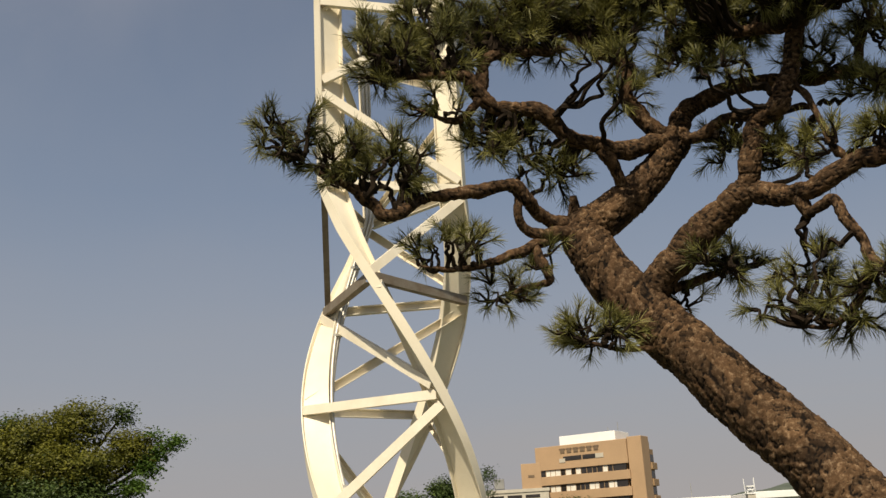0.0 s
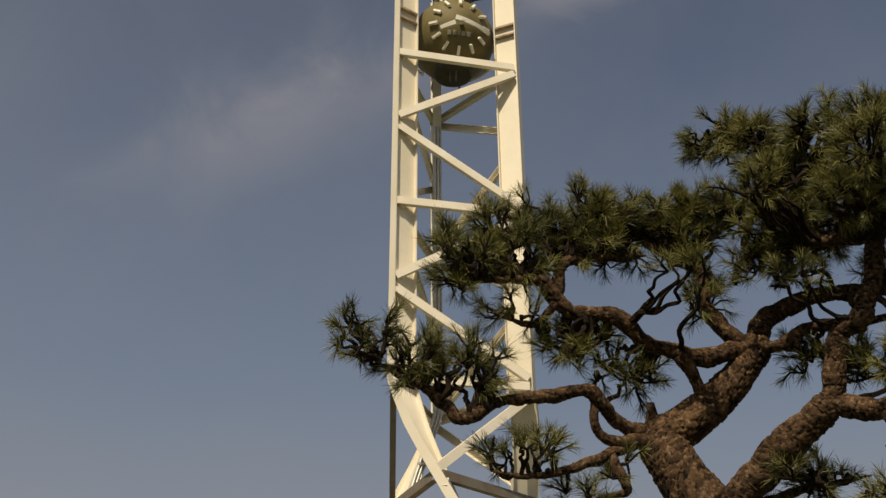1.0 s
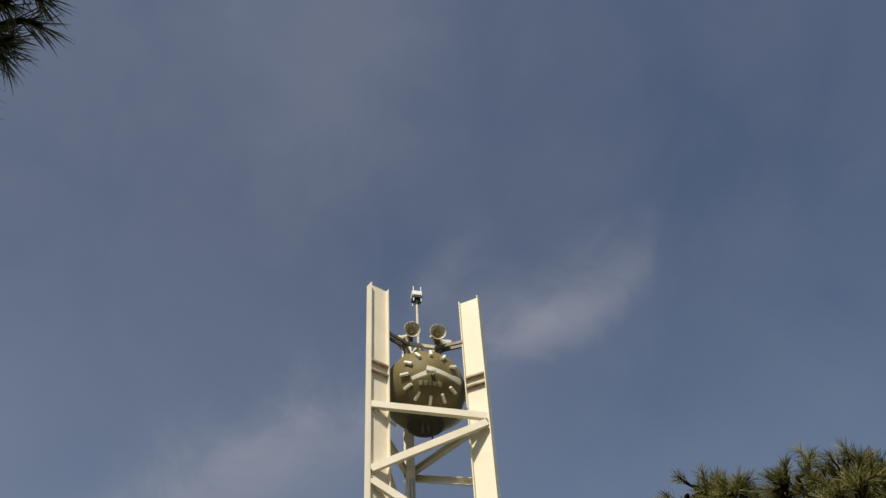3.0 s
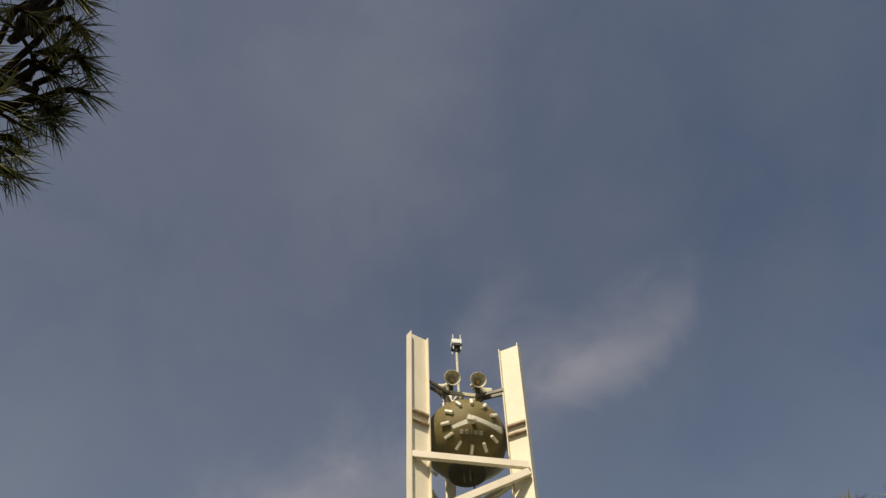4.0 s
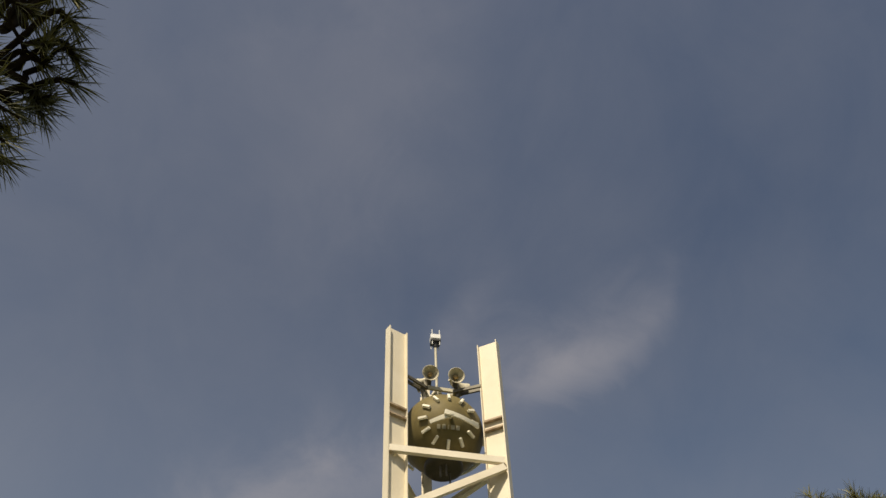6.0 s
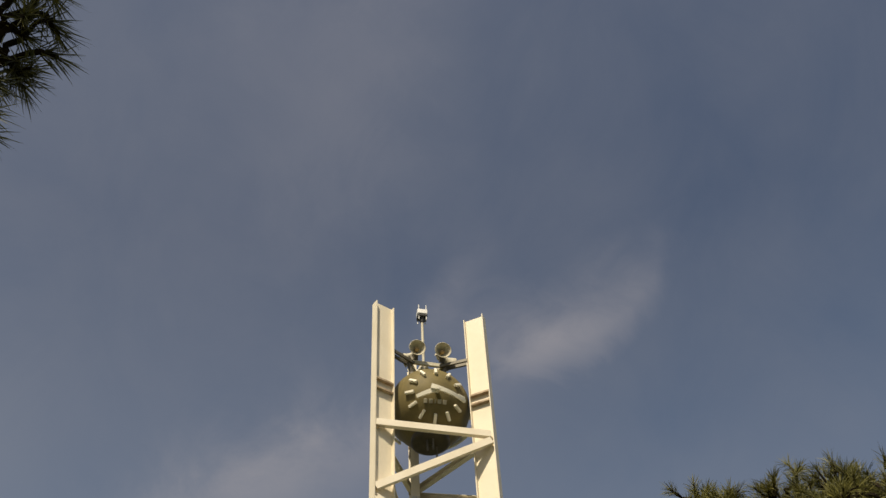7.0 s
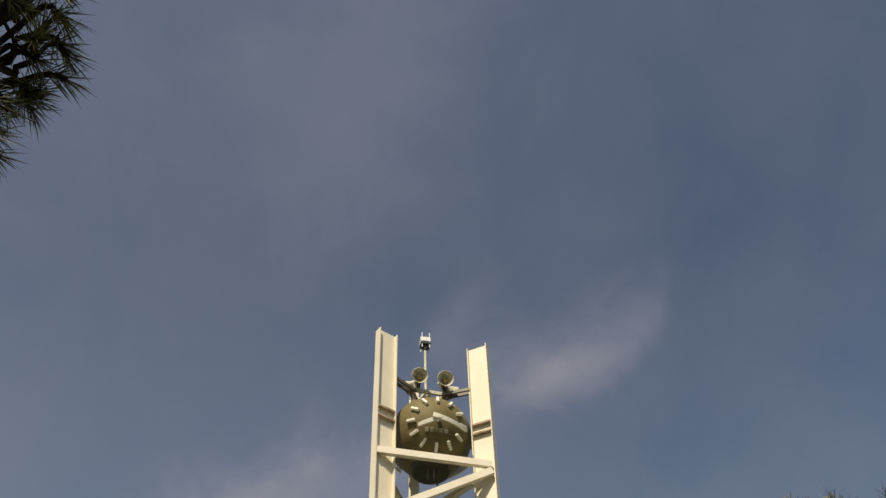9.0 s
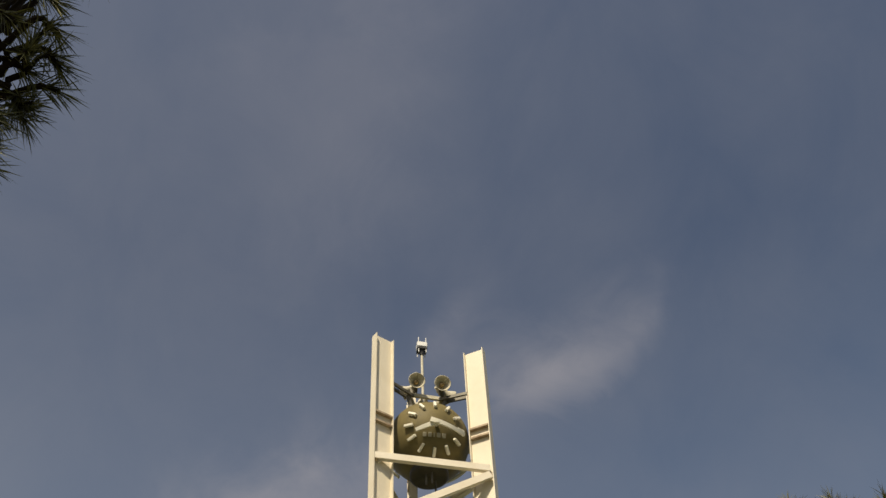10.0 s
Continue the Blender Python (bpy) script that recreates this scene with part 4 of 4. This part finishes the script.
# limb added out of view to carry the shading canopy
limb(over, "limb", [(-2.62, 0.58, 4.5, 0.045), (-2.1, 0.5, 4.95, 0.03), (-1.6, 0.42, 5.15, 0.02), (-1.25, 0.35, 5.25, 0.01)])
limb(over, "limb", [(-2.2, 0.8, 4.13, 0.03), (-1.7, 1.05, 4.1, 0.02), (-1.35, 1.15, 4.06, 0.012), (-1.17, 1.22, 4.0, 0.007)])
needle_pad(over, *(-1.05, 1.23, 4.11, 0.06, 0.04, 0.2), needle=0.095, thick=0.0030, bias=(0.25, 0.1, -0.2))
needle_pad(over, *(-1.14, 1.15, 3.82, 0.08, 0.08, 0.2), needle=0.095, thick=0.0030, bias=(0.25, 0.1, -0.2))
needle_pad(over, *(-1.12, 1.17, 4.56, 0.08, 0.07, 0.2), needle=0.095, thick=0.0030, bias=(0.25, 0.1, -0.2))
needle_pad(over, *(-1.08, 1.20, 3.80, 0.04, 0.04, 0.2), needle=0.095, thick=0.0030, bias=(0.25, 0.1, -0.2))
needle_pad(over, *(-1.17, 1.11, 3.97, 0.08, 0.08, 0.2), needle=0.095, thick=0.0030, bias=(0.25, 0.1, -0.2))
# unseen canopy, added between bough and sun to keep the bough in shade
needle_pad(over, -2.40, 0.50, 5.30, 0.50, 0.25, 0.8)
needle_pad(over, -1.90, 0.75, 5.20, 0.45, 0.20, 0.8)
needle_pad(over, -2.90, 0.20, 5.00, 0.50, 0.25, 0.8)
needle_pad(over, -1.60, 0.55, 4.90, 0.35, 0.18, 0.8)
needle_pad(over, -2.10, 0.20, 5.10, 0.45, 0.20, 0.8)
needle_pad(over, -1.45, 0.70, 5.05, 0.30, 0.15, 0.8)
needle_pad(over, -1.30, 0.55, 5.10, 0.35, 0.20, 0.8)
needle_pad(over, -1.35, 0.25, 5.35, 0.40, 0.22, 0.8)
needle_pad(over, -1.70, 0.30, 5.20, 0.40, 0.20, 0.8)
needle_pad(over, -1.15, 0.30, 5.15, 0.30, 0.20, 0.8)

def shoot(tree, a, b, c, count=34, needle=0.105, thick=0.0034):
    """One long shoot from a bough, ending in a wide brush of needles."""
    tv, tf, nv, nf = [], [], [], []
    a, b, c = np.array(a), np.array(b), np.array(c)
    boughs = np.vstack([p[:, :3] for p in BOUGH_PATHS[tree.name]])
    root = boughs[np.argmin(np.linalg.norm(boughs - a, axis=1))]
    bend = (root + a) / 2 + rng.normal(0, 0.02, 3)
    thin_tube(tv, tf, list(smooth_path([(*q, 0.01) for q in (root, bend, a, b, c)], 0.02)[:, :3]), (0.009,) * 99, 6)
    tuft(nv, nf, c, c - b, count, needle, thick)
    tuft(nv, nf, (b + c) / 2, c - b, count // 2, needle, thick)
    tagged(link_mesh("twig", tv, tf, TWIG, tree), kind="stuff")
    tagged(link_mesh("needle_clump", nv, nf, NEEDLE, tree), kind="stuff")


shoot(over, (-0.968, 1.079, 4.197), (-0.941, 1.096, 4.191), (-0.914, 1.113, 4.173))
shoot(over, (-0.987, 1.218, 4.083), (-0.955, 1.224, 4.086), (-0.923, 1.231, 4.077))
shoot(over, (-1.164, 1.289, 4.015), (-1.136, 1.297, 4.016), (-1.108, 1.306, 4.004))
shoot(over, (-1.173, 1.350, 3.965), (-1.148, 1.361, 3.963), (-1.124, 1.372, 3.950))
shoot(over, (-0.828, 0.964, 4.299), (-0.819, 0.983, 4.290), (-0.809, 1.002, 4.269), 14)
shoot(over, (-0.974, 1.016, 4.248), (-0.944, 1.033, 4.242), (-0.913, 1.051, 4.223))
shoot(over, (-1.060, 1.221, 4.076), (-1.040, 1.237, 4.070), (-1.021, 1.254, 4.052))
shoot(over, (-0.962, 1.141, 4.147), (-0.939, 1.164, 4.136), (-0.917, 1.186, 4.113))
shoot(over, (-1.066, 1.152, 4.131), (-1.031, 1.170, 4.125), (-0.997, 1.188, 4.106))
shoot(over, (-1.081, 1.049, 4.214), (-1.050, 1.066, 4.208), (-1.020, 1.084, 4.190))
shoot(over, (-1.135, 1.235, 4.060), (-1.108, 1.252, 4.054), (-1.081, 1.269, 4.036))

for tree, foot in ((pine, (2.66, 3.36, 0.0)), (over, (-3.6, -0.6, 0.0))):
    tree.location = foot
    for child in tree.children:
        child.matrix_parent_inverse = Matrix.Translation(foot).inverted()

# ---- broadleaf trees ----
def leafy_tree(name, label, at, trunk_top, crowns, leaves, leaf, material, r=0.16, lift=0.0):
    """Trunk, limbs to each crown lobe and loose leaves on twigs; lobes are (x, y, z, rx, rz) from the base."""
    t = thing(name, label, "tree", at)
    tv, tf = [], []
    thin_tube(tv, tf, [np.array(p, float) for p in ((0, 0, -0.1), (0.05, 0.0, trunk_top * 0.5), (0, 0.05, trunk_top))], (r * 1.2, r, r * 0.75), 12)
    link_mesh("trunk", tv, tf, TWIG, t, "", True)
    for lobe in crowns:
        mat_used = lobe[6] if len(lobe) > 6 else material
        c, rx, rz, share = np.array(lobe[:3]) + np.array((0, 0, lift)), lobe[3], lobe[4], lobe[5]
        bv, bf, lv, lf = [], [], [], []
        start = np.array((0, 0, trunk_top))
        mid = (start + c) / 2 + rng.normal(0, 0.15, 3)
        thin_tube(bv, bf, [start, mid, c], (r * 0.5, r * 0.35, r * 0.18), 7)
        for _ in range(max(5, int(leaves * share / 44))):
            e = unit(rng.normal(0, 1, 3)) * rng.uniform(0.15, 1.0) ** 0.6
            p = c + e * np.array((rx, rx, rz))
            q = c + (p - c) * rng.uniform(0.1, 0.5)
            thin_tube(bv, bf, [q, (p + q) / 2 + rng.normal(0, 0.05, 3), p], (r * 0.10, r * 0.07, r * 0.03), 4)
            for _ in range(44):
                o = p + rng.normal(0, 1, 3) * leaf * np.array((1.7, 1.7, 0.9))
                face = unit(e * 0.5 + rng.normal(0, 0.35, 3) + np.array((0, 0, 0.8)))
                d = unit(np.cross(face, rng.normal(0, 1, 3)))
                s = np.cross(face, d)
                L = leaf * rng.uniform(0.6, 1.2)
                b = len(lv)
                up = np.cross(d, s) * L * 0.12
                lv += [o, o + d * L * 0.5 + s * L * 0.3 + up, o + d * L, o + d * L * 0.5 - s * L * 0.3 + up]
                lf += [(b, b + 1, b + 2), (b, b + 2, b + 3)]
        tagged(link_mesh("bough", bv, bf, TWIG, t), kind="stuff")
        link_mesh("crown", lv, lf, mat_used, t)
    return t


# the two lobes at z 3.3 wear darker leaves as the crown's painted shade
leafy_tree("broadleaf_tree", "rounded camphor tree with bronze and green spring leaves, shade painted into its lowest lobes", (-12.6, 32.0, 0), 3.2,
           [(0.85, 0, 5.7, 0.95, 0.75, 0.22), (0.2, 0.2, 6.0, 0.5, 0.4, 0.08), (-0.5, -0.3, 5.1, 1.4, 0.9, 0.9), (-2.2, 0, 5.0, 1.3, 0.85, 0.9), (2.3, 0.2, 4.75, 0.85, 0.7, 0.4), (0.7, -0.9, 4.2, 1.6, 0.8, 0.9), (-1.6, -0.8, 4.2, 1.6, 0.8, 0.8), (0.4, -0.9, 3.3, 2.2, 0.6, 0.9, LEAF_GREEN), (-2.4, -0.9, 3.3, 1.8, 0.6, 0.7, LEAF_GREEN), (-1.5, 0, 5.75, 0.3, 0.25, 0.06, LEAF_GREEN),
            (2.95, -0.3, 4.1, 0.20, 0.30, 0.06, LEAF_FRESH), (3.2, 0, 4.5, 0.16, 0.18, 0.03, LEAF_FRESH), (3.45, 0, 4.75, 0.14, 0.2, 0.03, LEAF_FRESH), (3.75, 0, 4.95, 0.16, 0.12, 0.03, LEAF_FRESH), (2.6, -0.6, 3.5, 0.35, 0.3, 0.10, LEAF_FRESH), (3.0, 0, 5.15, 0.14, 0.14, 0.02, LEAF_FRESH), (1.9, 0.3, 5.9, 0.25, 0.45, 0.06, LEAF_GREEN)],
           13000, 0.115, LEAF_BRONZE, lift=0.28)
leafy_tree("broadleaf_tree", "tall yellow-green tree beside the camphor tree", (-15.25, 26.6, 0), 4.0,
           [(0.7, 0, 6.9, 1.3, 0.9, 0.6), (-0.4, 0, 8.6, 1.5, 1.0, 0.7), (-1.4, 0, 6.9, 1.5, 1.1, 0.7), (0.6, 0, 5.4, 1.5, 0.9, 0.7), (0.9, 0, 8.0, 0.6, 0.5, 0.15)], 6000, 0.10, LEAF_BRONZE, 0.2, -0.7)
leafy_tree("broadleaf_tree", "green treetop behind the clock tower", (-1.6, 62.0, 0), 3.5,
           [(0.7, 0, 4.75, 0.8, 0.7, 0.6), (-1.3, 0, 4.1, 1.0, 0.6, 0.6), (1.2, 0, 4.2, 0.7, 0.6, 0.5), (-2.6, 0, 3.8, 0.7, 0.5, 0.4), (0, 0, 3.7, 1.6, 0.8, 0.9)], 4200, 0.17, LEAF_GREEN, 0.2)
leafy_tree("broadleaf_tree", "thin sapling with sparse leaves", (1.25, 40.0, 0), 3.0,
           [(-0.05, 0, 4.35, 0.14, 0.2, 0.3), (-0.2, 0, 4.0, 0.13, 0.12, 0.2), (0.12, 0, 3.9, 0.13, 0.2, 0.3), (-0.02, 0, 3.5, 0.14, 0.3, 0.3)], 260, 0.09, LEAF_GREEN, 0.03)
leafy_tree("broadleaf_tree", "low tree before the tan building", (6.9, 60.0, 0), 2.2,
           [(0, 0, 3.3, 0.8, 0.5, 0.8), (-0.8, 0, 3.1, 0.6, 0.4, 0.5), (0.8, 0, 3.15, 0.6, 0.4, 0.5)], 2600, 0.16, LEAF_GREEN, 0.1)

# ---- far buildings ----
def office(at, yaw):
    """The tan building: x along the main face, y inwards."""
    o = thing("office_building", "tan tiled office building with ribbon windows and a white penthouse", "building", at)
    o.rotation_euler = (0, 0, radians(yaw))
    W, D, H, FL = 23.1, 14.0, 22.3, 3.6
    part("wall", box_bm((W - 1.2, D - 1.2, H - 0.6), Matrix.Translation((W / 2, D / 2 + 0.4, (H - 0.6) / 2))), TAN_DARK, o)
    top0 = H - 5.4
    part("parapet", box_bm((W, D, 5.4), Matrix.Translation((W / 2, D / 2, H - 2.7)), 0.06), TAN, o)
    for i in range(5):
        z = top0 - 1.45 - FL * i
        part("spandrel", box_bm((W + 0.3, D, 2.0), Matrix.Translation((W / 2 + 0.15, D / 2 - 0.1, z - 1.0)), 0.05), TAN, o)
        x = 0.9
        while x < W - 3.6:
            wide = random.uniform(1.0, 1.5)
            win = new("window")
            win.parent = o
            part("pane", box_bm((wide - 0.12, 0.06, 1.35), Matrix.Translation((x + wide / 2, 0.38, z + 0.72))), CURTAIN if random.random() < 0.55 else GLASS_DARK, win)
            part("frame", box_bm((0.12, 0.1, 1.4), Matrix.Translation((x + wide, 0.34, z + 0.72))), TAN_DARK, win)
            x += wide
        win = new("window")
        win.parent = o
        part("pane", box_bm((2.6, 0.1, 1.4), Matrix.Translation((W - 1.9, 0.30, z + 0.72))), GLASS_DARK, win)
    # stair tower on the near end, and balconies round the corner
    part("stair_tower", box_bm((3.4, 4.4, H + 0.35), Matrix.Translation((W + 1.75, 2.6, (H + 0.35) / 2)), 0.08), TAN, o)
    for i in range(5):
        z = H - 6.2 - FL * i
        b = new("balcony")
        b.parent = o
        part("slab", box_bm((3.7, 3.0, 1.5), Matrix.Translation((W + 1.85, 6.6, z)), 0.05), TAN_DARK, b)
        part("pane", box_bm((0.1, 2.0, 1.6), Matrix.Translation((W + 3.10, 6.5, z + 1.8))), GLASS_DARK, b)
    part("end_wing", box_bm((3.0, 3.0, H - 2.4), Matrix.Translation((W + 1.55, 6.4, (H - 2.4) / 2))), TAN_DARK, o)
    pent = part("penthouse", box_bm((14.2, 8.0, 3.2), Matrix.Translation((12.3, 7.0, H + 0.75)), 0.05), ROOF_WHITE, o, "white penthouse")
    for x, h in ((16.5, 1.2), (19.0, 2.2)):
        part("mast", cyl_bm((x, 6, H + 2.3), (x, 6, H + 2.3 + h), 0.07, seg=6), GREY_BOX, o)
    for i in range(6):
        part("sign_bar", box_bm((1.1, 0.12, 1.1), Matrix.Translation((7.2 + 1.7 * i, -0.07, H - 1.3))), SIGN, o)
        part("sign_bar", box_bm((1.5, 0.12, 0.22), Matrix.Translation((7.2 + 1.7 * i, -0.09, H - 0.95))), SIGN, o)
    # dark flat panels stand in for recesses, nothing is cut into the parapet
    part("recess_panel", box_bm((4.6, 0.1, 0.95), Matrix.Translation((9.6, -0.052, H - 3.1))), GLASS_DARK, o)
    part("recess_panel", box_bm((3.2, 0.1, 0.95), Matrix.Translation((13.8, -0.052, H - 3.1))), GLASS_DARK, o)
    part("sign_panel", box_bm((2.0, 0.1, 1.0), Matrix.Translation((16.4, -0.055, H - 3.1))), CONCRETE, o)
    part("sign_panel", box_bm((1.5, 0.1, 0.9), Matrix.Translation((7.0, -0.055, H - 3.5))), CONCRETE, o)
    return o


office((18.9, 239.3, 0), -32)
annex = thing("annex_building", "pale low annex beside the tan building", "building", (6.2, 228.0, 0))
annex.rotation_euler = (0, 0, radians(-4))
part("wall", box_bm((18.0, 10, 11.9), Matrix.Translation((5.2, 5, 5.95)), 0.05), CONCRETE, annex)
part("cornice", box_bm((18.4, 10.4, 0.7), Matrix.Translation((5.2, 5, 12.2))), CONCRETE, annex)
part("tower_block", box_bm((4.4, 5, 18.0), Matrix.Translation((10.6, 3.0, 9.0)), 0.05), TAN, annex)
part("sign_bar", box_bm((1.4, 0.1, 0.5), Matrix.Translation((10.6, 0.46, 15.2))), SIGN, annex)
part("roof_box", box_bm((2.2, 2, 2.2), Matrix.Translation((3.3, 2, 13.9)), 0.05), GREY_BOX, annex)
for i in range(4):
    part("window", box_bm((3.2, 0.1, 0.7), Matrix.Translation((-1.4 + 4.0 * i, -0.03, 10.9))), GLASS_DARK, annex)

hall = thing("low_hall", "low hall with a white roof", "building", (34.0, 156.0, 0))
part("wall", box_bm((12, 12, 5.7), Matrix.Translation((3.6, 6, 2.85))), CONCRETE, hall)
part("roof", box_bm((9.0, 12.6, 0.6), Matrix.Translation((2.9, 6, 6.1)), 0.05), ROOF_WHITE, hall)
part("aerial", cyl_bm((2.0, 2, 6.3), (2.0, 2, 8.6), 0.05, seg=6), GREY_BOX, hall)
hall2 = thing("low_hall", "long low hall with a white roof", "building", (44.0, 152.0, 0))
part("wall", box_bm((26, 12, 5.6), Matrix.Translation((13, 6, 2.8))), CONCRETE, hall2)
part("roof", box_bm((26.6, 12.6, 1.0), Matrix.Translation((13, 6, 6.1)), 0.05), ROOF_WHITE, hall2)
mast = thing("antenna_tower", "white rooftop antenna tower", "tower", (41.6, 146.0, 0))
part("shaft", box_bm((1.1, 1.1, 6.2), Matrix.Translation((0, 0, 3.1))), CONCRETE, mast)
for i, (w, z) in enumerate(((1.3, 6.2), (0.9, 6.75), (1.1, 7.2))):
    part("platform", box_bm((w, w, 0.16), Matrix.Translation((0, 0, z))), ROOF_WHITE, mast)
for dx in (-0.5, 0.5):
    part("post", cyl_bm((dx * 0.7, 0, 6.2), (dx * 0.7, 0, 7.3), 0.13, seg=6), ROOF_WHITE, mast)
part("aerial", cyl_bm((-0.7, 0, 6.2), (-0.75, 0, 8.3), 0.05, seg=6), ROOF_WHITE, mast)
part("aerial", cyl_bm((0.7, 0, 6.2), (0.7, 0, 8.4), 0.06, seg=6), ROOF_WHITE, mast)

bm = bmesh.new()
bmesh.ops.create_grid(bm, x_segments=60, y_segments=20, size=1.0)
for v in bm.verts:
    x, y = v.co.x, v.co.y
    h = 56 * math.exp(-((x - 0.0) / 0.38) ** 2) + 34 * math.exp(-((x - 0.55) / 0.35) ** 2)
    v.co = Vector((460 + 420 * x, 1480 + 260 * y, -2 + h * math.cos(y * math.pi / 2) * (1 + 0.12 * noise.noise(Vector((x * 9, y * 5, 0))))))
tagged(part("hill", bm, HILL, None, "", True), "distant wooded hill in haze", "hill", kind="structure")
